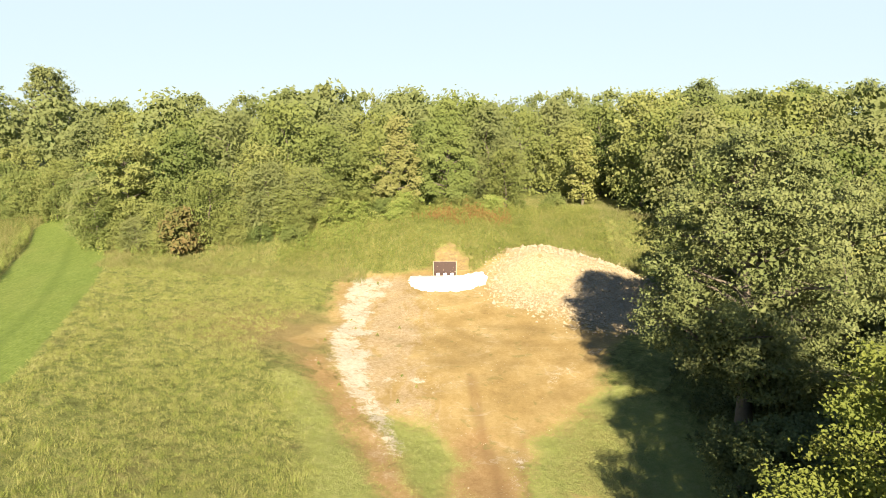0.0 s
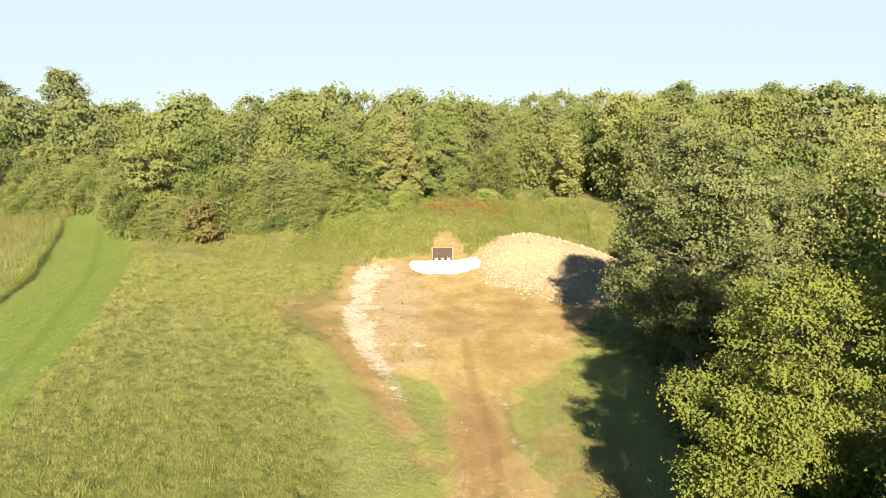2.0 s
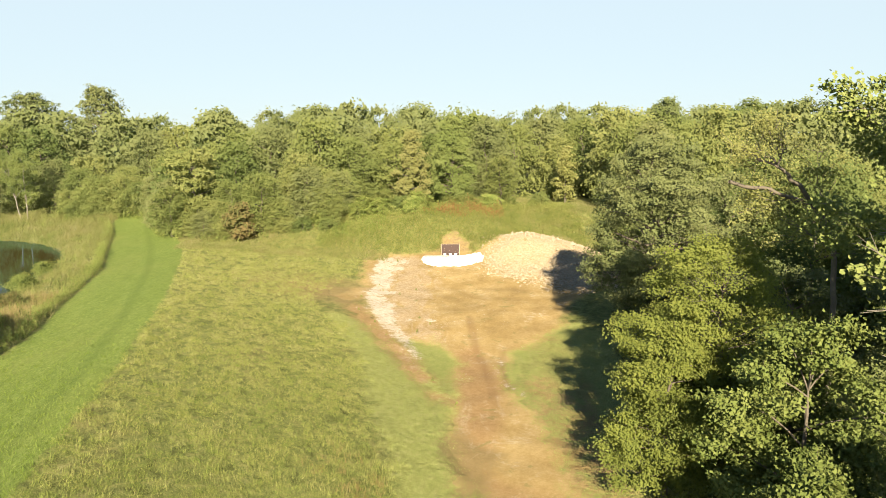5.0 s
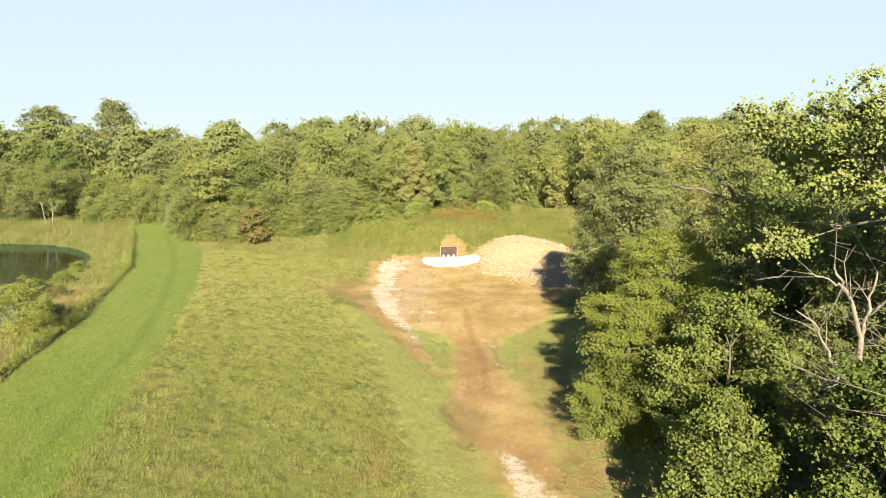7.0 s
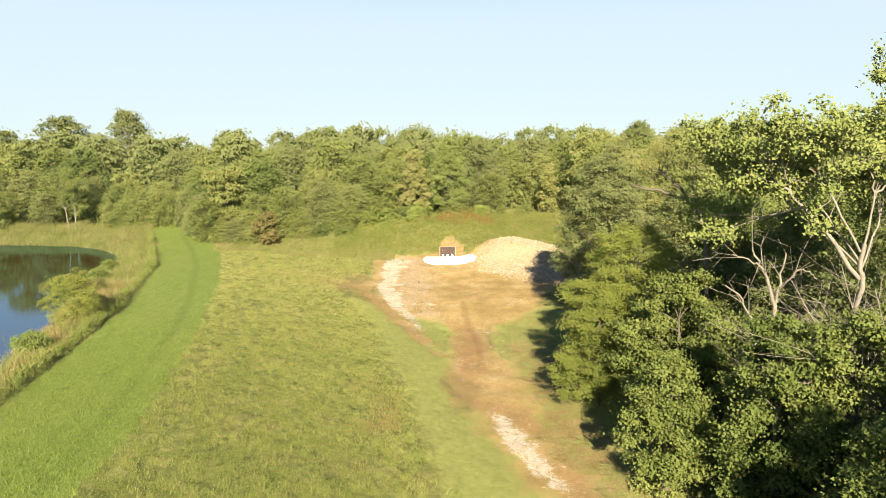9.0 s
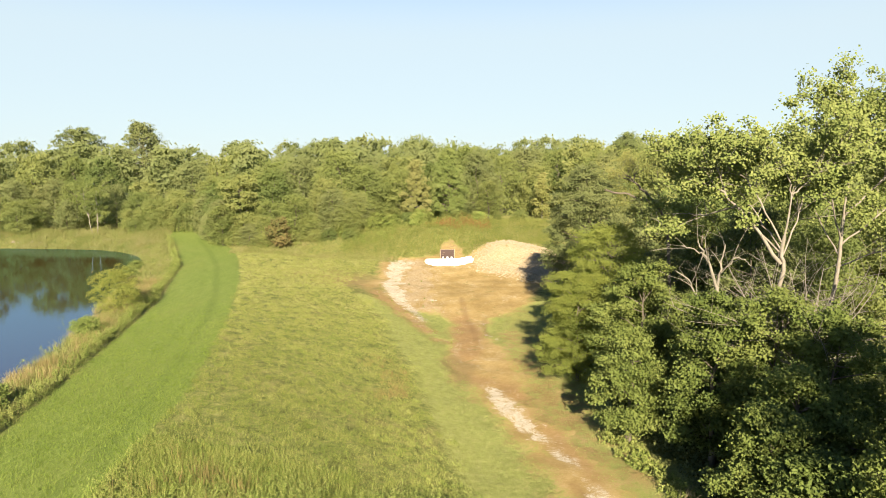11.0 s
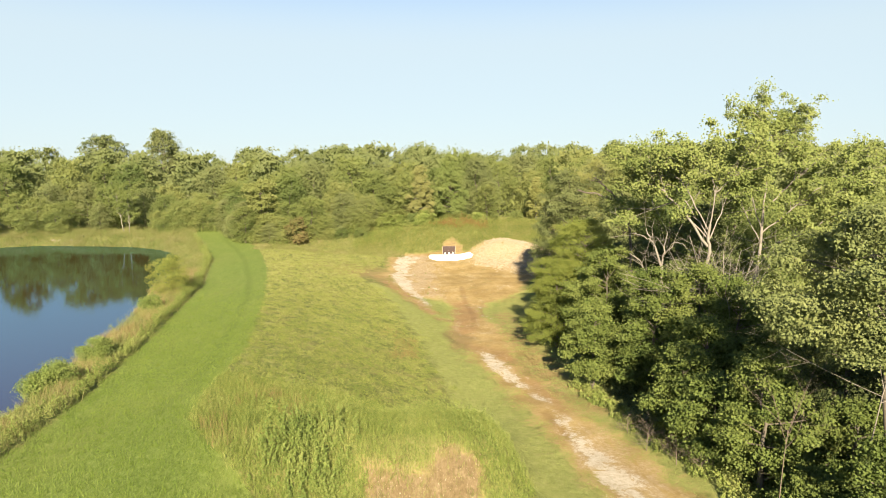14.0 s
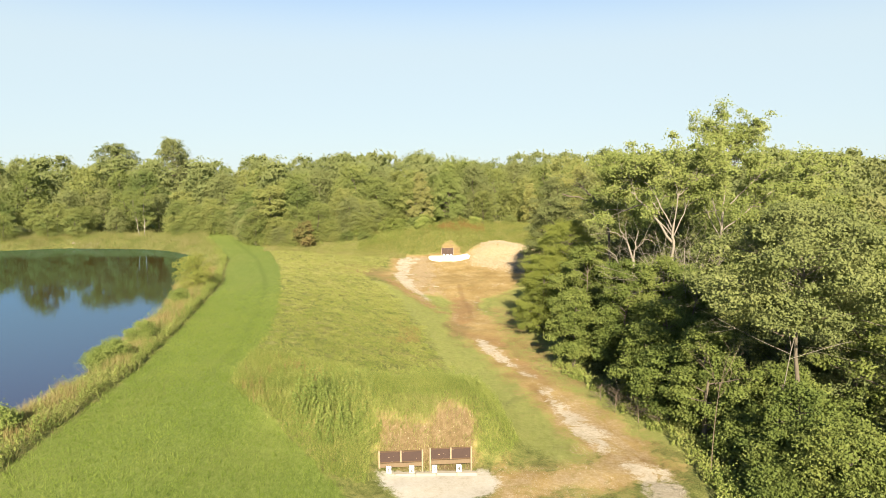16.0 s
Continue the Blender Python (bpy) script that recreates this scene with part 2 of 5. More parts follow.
CREST_Z = [(-60, 0.0), (60, 0.3), (75, 0.6), (90, 1.3), (120, 2.5), (200, 6.0), (400, 7.0)]
POND = [(-28.5, -44), (-28.0, -22), (-27.8, -15), (-28.6, -8), (-30.5, 0), (-32.8, 12), (-35, 21), (-40, 35), (-45.5, 54), (-48.5, 62), (-54, 70), (-63, 76), (-72, 77.5), (-84, 79), (-92, 75), (-120, 66), (-150, 35), (-150, -60), (-60, -90), (-32, -62)]
SANDY = [(-11, 64), (-10.5, 58), (-8.8, 47), (-7.8, 42), (-5.8, 38.6), (-2.2, 37.6), (0.4, 35.4), (0.3, 29), (0.1, 25), (-0.1, 21), (0.5, 16), (2.2, 11), (4.4, 7), (6.8, 9), (6.8, 17), (6.0, 22), (5.1, 25), (4.4, 27.5), (4.3, 31), (5.4, 35), (7.6, 37.5), (10.4, 41), (13, 48), (18, 56), (21, 62), (20, 66.5), (14, 69.5), (8, 69.5), (3.2, 67.3), (2.4, 69.5), (1.2, 70.6), (-0.9, 70.2), (-1.6, 67.5), (-6, 66.8), (-9, 66.5)]
TRACK = [(2.2, 14, 1.3), (4.8, 7, 1.7), (6.6, 2, 1.9), (8.0, -4, 2.2), (9.7, -11, 2.4), (11.2, -17, 2.5), (11.6, -22, 2.4), (9, -24, 1.8), (4, -24, 1.8), (3, -27, 1.4)]
GULLY = [(-10.1, 64.9), (-9.7, 57.1), (-8.7, 48.9), (-7.2, 43.0), (-5.6, 40.6), (-4.2, 37.6), (-3.0, 35.0), (-2.4, 33.8), (-3.2, 37.4), (-4.9, 42.5), (-6.0, 49.6), (-6.3, 58.0), (-5.0, 64.5), (-7.7, 66.2)]
VEIN = [(-8.6, 52, 0.9), (-7.2, 45, 0.85), (-5.5, 41, 0.7), (-4.2, 38, 0.5), (-3.2, 35.5, 0.4), (-2.6, 34, 0.2)]
LOBE = [(-8.0, 67.0), (-3.6, 64.5), (-1.1, 55.2), (-2.2, 48.0), (-4.4, 43.5), (-6.0, 52.0)]
GREEN_R = [(5.4, 35.5), (8.0, 37.2), (10.5, 40.0), (13.4, 39.2), (13.0, 33.5), (11.4, 28.5), (9.2, 25.5), (6.8, 30.5)]
GREEN_W = [(-3.2, 37.2), (-0.7, 35.8), (0.9, 34.8), (0.4, 29.0), (0.3, 25.0), (-0.2, 20.0), (-1.7, 27.0), (-2.4, 33.0)]
PALEWASH = [(2.4, 26.0), (4.3, 31.0), (6.6, 29.0), (6.6, 24.2), (4.6, 21.5), (2.9, 22.5)]
BROWN = [(-0.8, 18.2), (0.4, 20.2), (2.9, 17.4), (2.2, 14.0), (1.6, 11.8), (0.6, 13.2)]
WHEEL = [(-47.5, 82, 0.3), (-39, 65, 0.3), (-33.4, 52, 0.3), (-26.9, 33, 0.35), (-23.4, 20.9, 0.4), (-20.4, 6.2, 0.4), (-18.3, -5, 0.4), (-17.9, -15, 0.3)]
RILLS = [[(4.4, 34.6, 0.2), (4.0, 30.7, 0.2), (4.5, 28.2, 0.25), (5.2, 26.4, 0.15)], [(7.2, 42.7, 0.1), (9.8, 45.8, 0.2), (12.2, 48.3, 0.1)], [(-5.2, 43, 0.15), (-4, 43.2, 0.2), (-2, 43.1, 0.4), (0.3, 42.4, 0.15)]]
WEDGE = [(-2.0, 35.5, 0.5), (-1.0, 31, 0.8), (-0.4, 27, 0.7), (-0.7, 21, 1.0)]
MIXED = [(9.6, 38, 1.5), (8.6, 31, 2.6), (7.6, 22, 2.7), (8.0, 13, 2.4), (9.6, 4, 2.0), (11.6, -4, 1.4)]
CHALK_LOW = [[(2.9, 12.4, 0.25), (4.0, 10.4, 0.9), (4.6, 7.4, 1.15), (5.6, 4.2, 1.0), (6.8, 0.8, 0.65), (7.9, -2.6, 0.4)], [(8.3, -5, 0.35), (8.8, -9.5, 0.75), (9.5, -13, 1.1), (10.2, -16.6, 1.3), (10.5, -19.4, 0.8)], [(11.1, -22.0, 0.9), (12.2, -23.4, 1.6), (12.6, -26.2, 1.2)]]
RUTS = [[(2.0, 44, 0.25), (2.3, 37, 0.3), (3.0, 31, 0.25), (3.2, 24, 0.2)], [(4.7, 36, 0.15), (4.2, 31, 0.2), (4.5, 27, 0.15)], [(9.2, -17.5, 0.15), (10.6, -20.6, 0.3), (12.6, -20.9, 0.25), (13.4, -23, 0.15)], [(7.4, -5, 0.2), (8.8, -12, 0.25), (9.6, -16, 0.2)]]
REDDIRT = [(2.0, 36, 0.9), (2.2, 31, 1.9), (2.3, 26, 1.8), (1.8, 20, 1.4), (1.0, 15.5, 0.8), (5.0, 12, 0.8), (6.3, 7.8, 0.9), (7.2, 4.8, 0.8), (8.8, -4, 0.6)]
BAREPATCH = [(-13.5, 48.0, 0.2), (-11, 49, 1.6), (-9, 50.5, 2.6)]
RED_EDGE = [(-9.6, 45.5, 0.6), (-7.4, 41, 0.7), (-5.2, 37, 0.8), (-3.5, 33, 0.75), (-1.9, 29.5, 0.7), (-0.8, 26.8, 0.6), (-0.1, 24.7, 0.5)]
MOWN_PATH = [(-11.0, 42, 1.0), (-7.6, 36, 1.6), (-5.2, 30, 1.8), (-3.6, 22, 1.9), (-1.1, 14, 2.0), (1.2, 5, 2.7), (3.4, -4, 3.0), (5.2, -11, 3.0), (6.8, -17, 2.6), (7.8, -20, 1.8)]
MEADOW_R = [(-14, 2.5), (-5, 0.5), (4.6, -1.6), (18, -4), (21, -5.2), (36, -8.4), (40, -10.5), (46, -14), (52, -14), (58, -11.5), (66, -11), (72, -12)]
SIDE_GRASS = [(11.0, 37, 4.0), (9.6, 27, 4.6), (9.6, 16, 4.0), (10.6, 6, 2.8), (12.6, -3, 2.0), (14.5, -10, 1.8), (16.5, -18, 2)]
PAD_NEAR = [(-4.6, -22.9), (-4.0, -24.6), (-2.8, -26.2), (0.2, -26.6), (2.6, -25.6), (3.0, -23.6), (2.2, -22.3), (-1, -22.4)]


def bermlet(x, y):
    """The earth backstop behind the near boards."""
    front = sstep(y, -22.0, -18.3)
    back = 1 - sstep(y, -16.8, -7.0)
    side = sstep(x, -15.5, -8.0) * (1 - sstep(x, 1.2, 5.6))
    return front * back * side


def ground_z(x, y, rough=True):
    x, y = np.asarray(x, float), np.asarray(y, float)
    a, b = lerp(y, CREST_R), lerp(y, VALLEY_X)
    u = np.clip((x - a) / (b - a), 0, 1)
    f = 0.6 * u + 0.4 * u * u * (3 - 2 * u)
    z = lerp(y, CREST_Z) * (1 - f) + lerp(y, VALLEY_Z) * f
    z = z + 2.1 * np.exp(-((x - 9.6) / 4.0) ** 2 - ((y - 67.2) / 3.6) ** 2) - 1.6 * sstep(x, 4, 9) * (1 - sstep(x, 24, 32)) * np.exp(-((y - 73) / 4.0) ** 2)
    z = z + 2.0 * np.exp(-((x - 15.2) / 4.5) ** 2 - ((y - 64.5) / 5.5) ** 2)
    z = z + 0.8 * sstep(x, 10, 18) * (1 - sstep(y, 40, 60)) * sstep(y, 0, 20)
    top = 0.1 - z
    z = z + np.maximum(top, 0) * bermlet(x, y)
    d = poly_dist(x, y, POND)
    shore = WATER_Z - 0.3 * np.clip(d, -9, 8)
    z = np.where(d > -9, np.minimum(z, np.maximum(shore, WATER_Z - 2.2)), z)
    if rough:
        smooth = 1 - 0.8 * sstep(np.minimum(x - lerp(y, LAWN_L), lerp(y, LAWN_R) - x), -0.3, 0.8)     # the lawn is rolled flat
        z = z + smooth * (0.05 * np.sin(x * 1.3 + 2 * np.sin(y * 0.37)) * np.sin(y * 1.1 + 1.5 * np.sin(x * 0.53)) + 0.09 * np.sin(x * 0.41 + 1) * np.sin(y * 0.33))
    return z


def soft(x, y, seed=0.0):
    """A cheap uneven field of about -1 to 1, to break outlines."""
    return (np.sin(x * 1.7 + seed + 1.3 * np.sin(y * 1.1 + seed)) + np.sin(y * 2.3 - seed + 1.7 * np.sin(x * 0.9)) + np.sin((x + y) * 0.71 + 2.1 * np.sin((x - y) * 0.53 + seed))) / 3


def masks(x, y):
    """How far each ground cover reaches: metres inside its outline."""
    n = soft(x, y)
    edge = line_dist(x, y, RED_EDGE) + 0.35 * soft(x * 1.5, y * 1.3, 5.0)
    sand = np.maximum(np.maximum(poly_dist(x, y, SANDY), edge), np.maximum(0.7 * line_dist(x, y, TRACK) + 0.35 * soft(x * 1.6, y * 0.9, 12), line_dist(x, y, BAREPATCH) - 0.4 + 0.9 * soft(x * 0.7, y * 0.7, 8))) + 0.5 * n
    face = np.minimum(np.minimum(y + 22.4, -18.9 - 0.8 * sstep(-x, 0.6, 1.6) - y), np.minimum(x + 4.4, 1.8 - x)) + 0.4 * soft(x * 1.3, y * 1.5, 7) - 0.1
    soil = np.maximum(face, np.where((y > 67.4) & (y < 73) & (x > -4) & (x < 4), np.minimum(sand, 0.05), -4))
    sand = np.maximum(sand, face)
    chalk = np.max([line_dist(x, y, q) for q in CHALK_LOW + RILLS], axis=0) - 0.15 + 0.5 * soft(x * 1.9, y * 1.1, 2.0)
    chalk = np.maximum(chalk, 0.8 * poly_dist(x, y, GULLY) - 0.25 + 0.75 * soft(x * 1.4, y * 1.2, 2.5))
    chalk = np.maximum(chalk, line_dist(x, y, VEIN) + 0.1 + 0.3 * soft(x * 2.2, y * 1.5, 8.1))
    lobe = 0.7 * poly_dist(x, y, LOBE) + 0.7 * soft(x * 0.9, y * 0.9, 1.2)
    scrub = np.maximum(poly_dist(x, y, GREEN_R) - 0.2, poly_dist(x, y, GREEN_W)) + 0.8 * soft(x * 0.8, y * 0.8, 3.7)
    washed = np.maximum(poly_dist(x, y, PALEWASH), lobe) + 0.4 * n
    brown = poly_dist(x, y, BROWN) + 0.5 * soft(x * 1.1, y * 1.1, 6.6)
    mixed = line_dist(x, y, MIXED) + 0.6 * soft(x * 0.7, y * 0.6, 4.1)
    rut = np.max([line_dist(x, y, q) for q in RUTS], axis=0)
    wheel = np.maximum(line_dist(x, y, WHEEL), line_dist(x + 1.7, y + 0.2, WHEEL) - 0.35)
    pile = 5.5 - np.hypot((x - 10.5) * 1.0, (y - 63.5) * 0.9) + 0.8 * n
    pile = np.maximum(pile, 5.0 - np.hypot((x - 15) * 0.9, (y - 60) * 0.8) + 0.5 * n)
    red = np.maximum(line_dist(x, y, REDDIRT) + 0.5 * soft(x, y * 0.6, 4.0), edge + 0.4)
    dry = 3.0 - np.hypot((x + 12.5) / 3.6, (y - 50.5) / 2.4) + 0.8 * n
    lawn = np.minimum(x - lerp(y, LAWN_L), lerp(y, LAWN_R) - x) + 0.12 * n + 0.25 * soft(x * 2.1, y * 1.7, 5.5)
    lawn = np.where(y < -36 + 2 * soft(x * 0.5, y * 0.5, 7), np.maximum(lawn, 3.0), lawn)
    mown = np.maximum(np.maximum(line_dist(x, y, MOWN_PATH), line_dist(x, y, WEDGE)) + 0.4 * n, line_dist(x, y, SIDE_GRASS) + 0.6 * n)
    pad = poly_dist(x, y, PAD_NEAR) + 0.25 * n
    mown = np.maximum(mown, np.where((y > -18) & (y < 42), np.minimum(np.minimum(sand + 2.2, x - lerp(y, MEADOW_R) + 0.3), 2.0), -4))
    pale = np.clip(1.5 - np.abs(x + 4.5 + (y - 45) * 0.12) * 0.35, -1, 1) * (y > 20) + 0.5 * (np.abs(x - 12) < 6) * (y > 40) + 1.1 * sstep(-y, 2, 14) * sstep(line_dist(x, y, TRACK), -1.5, 0.3)
    weedy = 1.6 * soft(x * 1.1, y * 0.7, 3.3) + 0.3 - 0.45 * np.abs(x + 0.3 + (y - 30) * 0.16) - 0.3 * np.maximum(y - 37, 0) - 0.5 * np.maximum(24 - y, 0)
    return dict(dry=dry, weedy=weedy, soil=soil, pale=pale, sand=sand, chalk=chalk, pile=pile, red=red, lawn=lawn, mown=mown, pad=pad, scrub=scrub, washed=washed, brown=brown, mixed=mixed, rut=rut, wheel=wheel)


# ---- ground ----
def axis(lo, hi, cell, far):
    core = list(np.arange(lo, hi + 0.01, cell))
    out, s, v = [], cell, hi
    while v < far:
        s *= 1.22
        v += s
        out.append(v)
    low, s, v = [], cell, lo
    while v > -far:
        s *= 1.22
        v -= s
        low.append(v)
    return np.array(low[::-1] + core + out)


def mesh_from(name, verts, faces, mat, smooth=False):
    """A mesh from arrays: faces is an (n, 3) or (n, 4) array."""
    me = bpy.data.meshes.new(name)
    verts, faces = np.asarray(verts, np.float32), np.asarray(faces, np.int32)
    k = faces.shape[1]
    me.vertices.add(len(verts))
    me.vertices.foreach_set("co", verts.ravel())
    me.loops.add(faces.size)
    me.loops.foreach_set("vertex_index", faces.ravel())
    me.polygons.add(len(faces))
    me.polygons.foreach_set("loop_start", np.arange(0, faces.size, k, dtype=np.int32))
    me.polygons.foreach_set("loop_total", np.full(len(faces), k, np.int32))
    me.polygons.foreach_set("use_smooth", np.full(len(faces), smooth, bool))
    me.update(calc_edges=True)
    me.materials.append(mat)
    return me


def ground_mat():
    m, nt, p, out = make_mat("open_ground")
    v = coords(nt)
    n1 = noise_tex(nt, 0.35, 5, 0.6, v)
    n2 = noise_tex(nt, 2.2, 5, 0.65, v)
    n3 = noise_tex(nt, 11.0, 4, 0.7, v)
    nn = calc(nt, 'ADD', calc(nt, 'MULTIPLY', n2, 0.6), calc(nt, 'MULTIPLY', n3, 0.4))
    edge = calc(nt, 'MULTIPLY', calc(nt, 'SUBTRACT', nn, 0.5), 2.6)

    def zone(name, lo, hi, k=1.0):
        return step(nt, calc(nt, 'ADD', attr(nt, name), calc(nt, 'MULTIPLY', edge, k)), lo, hi)
    tuf = calc(nt, 'ADD', calc(nt, 'MULTIPLY', noise_tex(nt, 1.1, 5, 0.7, v, 0.8), 0.65), calc(nt, 'MULTIPLY', n3, 0.35))
    thatch = ramp(nt, tuf, [(0.34, (0.052, 0.062, 0.016)), (0.47, (0.122, 0.138, 0.036)), (0.58, (0.200, 0.204, 0.064)), (0.72, (0.305, 0.285, 0.118))])
    tan = step(nt, noise_tex(nt, 0.12, 4, 0.6, v, 0.5), 0.52, 0.68)
    thatch = mix(nt, calc(nt, 'MULTIPLY', tan, 0.3), thatch, (0.209, 0.162, 0.072))
    streak = noise_tex(nt, 1.0, 3, 0.6, coords(nt, "Object", (3.2, 0.35, 1.0), 0.13))
    blade = noise_tex(nt, 1.0, 5, 0.75, coords(nt, "Object", (7.0, 3.2, 1.0), 0.5))
    turf = ramp(nt, calc(nt, 'ADD', calc(nt, 'ADD', calc(nt, 'MULTIPLY', nn, 0.3), calc(nt, 'MULTIPLY', blade, 0.55)), calc(nt, 'MULTIPLY', streak, 0.15)), [(0.36, (0.058, 0.086, 0.014)), (0.5, (0.108, 0.145, 0.028)), (0.64, (0.176, 0.210, 0.058))])
    dull = step(nt, noise_tex(nt, 0.16, 4, 0.6, coords(nt, "Object", (1.0, 0.45, 1.0), 0.35)), 0.45, 0.68)
    turf = mix(nt, calc(nt, 'MULTIPLY', dull, 0.3), turf, (0.164, 0.176, 0.048))
    turf = mix(nt, calc(nt, 'MULTIPLY', zone("wheel", -0.4, 0.5, 0.6), 0.55), turf, (0.060, 0.092, 0.016))
    grit = noise_tex(nt, 4.5, 6, 0.8, v)
    tone = calc(nt, 'ADD', calc(nt, 'MULTIPLY', n1, 0.45), calc(nt, 'ADD', calc(nt, 'MULTIPLY', nn, 0.25), calc(nt, 'MULTIPLY', grit, 0.3)))
    sand = ramp(nt, tone, [(0.36, (0.148, 0.100, 0.038)), (0.48, (0.213, 0.150, 0.060)), (0.58, (0.266, 0.196, 0.088)), (0.68, (0.338, 0.262, 0.134))])
    red = ramp(nt, calc(nt, 'ADD', calc(nt, 'MULTIPLY', nn, 0.6), calc(nt, 'MULTIPLY', grit, 0.4)), [(0.34, (0.140, 0.085, 0.036)), (0.5, (0.205, 0.130, 0.058)), (0.66, (0.262, 0.180, 0.090))])
    chalk = ramp(nt, calc(nt, 'ADD', calc(nt, 'MULTIPLY', nn, 0.5), calc(nt, 'MULTIPLY', grit, 0.5)), [(0.34, (0.215, 0.172, 0.115)), (0.48, (0.318, 0.276, 0.208)), (0.66, (0.405, 0.376, 0.312))])
    rubble = ramp(nt, calc(nt, 'ADD', calc(nt, 'MULTIPLY', nn, 0.45), calc(nt, 'MULTIPLY', grit, 0.55)), [(0.34, (0.164, 0.113, 0.055)), (0.48, (0.249, 0.187, 0.109)), (0.64, (0.346, 0.289, 0.202))])
    thatch = mix(nt, calc(nt, 'MULTIPLY', zone("dry", -0.5, 2.5), 0.75), thatch, (0.238, 0.169, 0.076))
    col = mix(nt, zone("lawn", -0.1, 0.5, 0.4), thatch, turf)
    paths = ramp(nt, nn, [(0.3, (0.161, 0.182, 0.048)), (0.5, (0.221, 0.236, 0.070)), (0.7, (0.283, 0.284, 0.108))])
    col = mix(nt, zone("mown", -0.4, 0.8), col, paths)
    thin = calc(nt, 'ADD', noise_tex(nt, 0.5, 6, 0.75, v, 0.6), calc(nt, 'MULTIPLY', calc(nt, 'SUBTRACT', nn, 0.5), 0.6))
    col = mix(nt, calc(nt, 'MULTIPLY', zone("mixed", -1.0, 1.4, 1.2), step(nt, thin, 0.34, 0.60)), col, sand)
    col = mix(nt, zone("sand", -0.9, 0.9, 1.8), col, sand)
    col = mix(nt, calc(nt, 'MULTIPLY', zone("red", -1.0, 1.2), 0.85), col, red)
    col = mix(nt, calc(nt, 'MULTIPLY', zone("rut", -0.3, 0.2, 0.3), 0.55), col, (0.142, 0.086, 0.038))
    col = mix(nt, calc(nt, 'MULTIPLY', zone("brown", -0.6, 0.6, 1.4), 0.75), col, mix(nt, nn, (0.080, 0.062, 0.024), (0.200, 0.150, 0.066)))
    wash = step(nt, calc(nt, 'ADD', noise_tex(nt, 0.55, 6, 0.7, coords(nt, "Object", (1.0, 0.5, 1.0), 0.5), 1.2), calc(nt, 'MULTIPLY', calc(nt, 'ADD', attr(nt, "pale"), calc(nt, 'MULTIPLY', zone("washed", -0.8, 1.0), 0.7)), 0.16)), 0.54, 0.74)
    col = mix(nt, calc(nt, 'MULTIPLY', wash, calc(nt, 'MULTIPLY', zone("sand", 0.0, 1.5), 0.8)), col, rubble)
    col = mix(nt, zone("pile", -2.0, 1.6, 1.8), col, rubble)
    col = mix(nt, calc(nt, 'MULTIPLY', zone("scrub", -0.6, 1.0, 1.6), calc(nt, 'MULTIPLY', step(nt, thin, 0.36, 0.58), 0.85)), col, mix(nt, 0.75, turf, paths))
    gap = step(nt, noise_tex(nt, 0.9, 6, 0.75, v, 1.0), 0.36, 0.48)
    col = mix(nt, calc(nt, 'MULTIPLY', zone("chalk", -0.2, 0.6, 1.4), gap), col, chalk)
    rill = noise_tex(nt, 0.42, 3, 0.6, coords(nt, "Object", (0.8, 1.1, 1.0), -0.5), 1.2)
    rill = calc(nt, 'SUBTRACT', 1.0, step(nt, calc(nt, 'ABSOLUTE', calc(nt, 'SUBTRACT', rill, 0.5)), 0.004, 0.022))
    rill = calc(nt, 'MULTIPLY', rill, calc(nt, 'MULTIPLY', zone("sand", 0.2, 2.0), step(nt, n1, 0.46, 0.62)))
    col = mix(nt, calc(nt, 'MULTIPLY', rill, 0.3), col, chalk)
    col = mix(nt, zone("pad", -0.3, 0.3, 0.9), col, ramp(nt, tone, [(0.36, (0.228, 0.196, 0.142)), (0.46, (0.322, 0.298, 0.250)), (0.60, (0.388, 0.370, 0.330))]))
    col = mix(nt, zone("soil", -0.4, 0.5), col, ramp(nt, calc(nt, 'ADD', calc(nt, 'MULTIPLY', nn, 0.5), calc(nt, 'MULTIPLY', grit, 0.5)), [(0.36, (0.060, 0.043, 0.019)), (0.5, (0.106, 0.076, 0.038)), (0.64, (0.170, 0.130, 0.076))]))
    tuft = calc(nt, 'MULTIPLY', step(nt, noise_tex(nt, 0.9, 4, 0.6, v, 0.6), 0.60, 0.70), calc(nt, 'MULTIPLY', zone("sand", 0.3, 2.0), 0.55))
    col = mix(nt, tuft, col, (0.115, 0.108, 0.036))
    col = mix(nt, calc(nt, 'MULTIPLY', zone("weedy", 0.3, 1.6, 2.4), 0.35), col, paths)
    nt.links.new(col, p.inputs["Base Color"])
    p.inputs["Roughness"].default_value = 0.95
    p.inputs["Specular IOR Level"].default_value = 0.15
    rise = calc(nt, 'MULTIPLY', calc(nt, 'SUBTRACT', tuf, 0.5), calc(nt, 'SUBTRACT', 2.6, calc(nt, 'MULTIPLY', calc(nt, 'MAXIMUM', zone("sand", -0.6, 0.4), calc(nt, 'MAXIMUM', zone("lawn", -0.1, 0.5, 0.4), zone("pad", -0.3, 0.3, 0.9))), 2.55)))
    bump(nt, calc(nt, 'ADD', calc(nt, 'MULTIPLY', calc(nt, 'SUBTRACT', nn, 0.5), calc(nt, 'SUBTRACT', 0.9, calc(nt, 'ADD', calc(nt, 'MULTIPLY', calc(nt, 'MAXIMUM', zone("sand", -0.6, 0.4), zone("pad", -0.3, 0.3, 0.9)), 0.8), calc(nt, 'MULTIPLY', zone("lawn", -0.1, 0.5, 0.4), 0.4)))), rise), 1.0, 0.14, p)
    return m


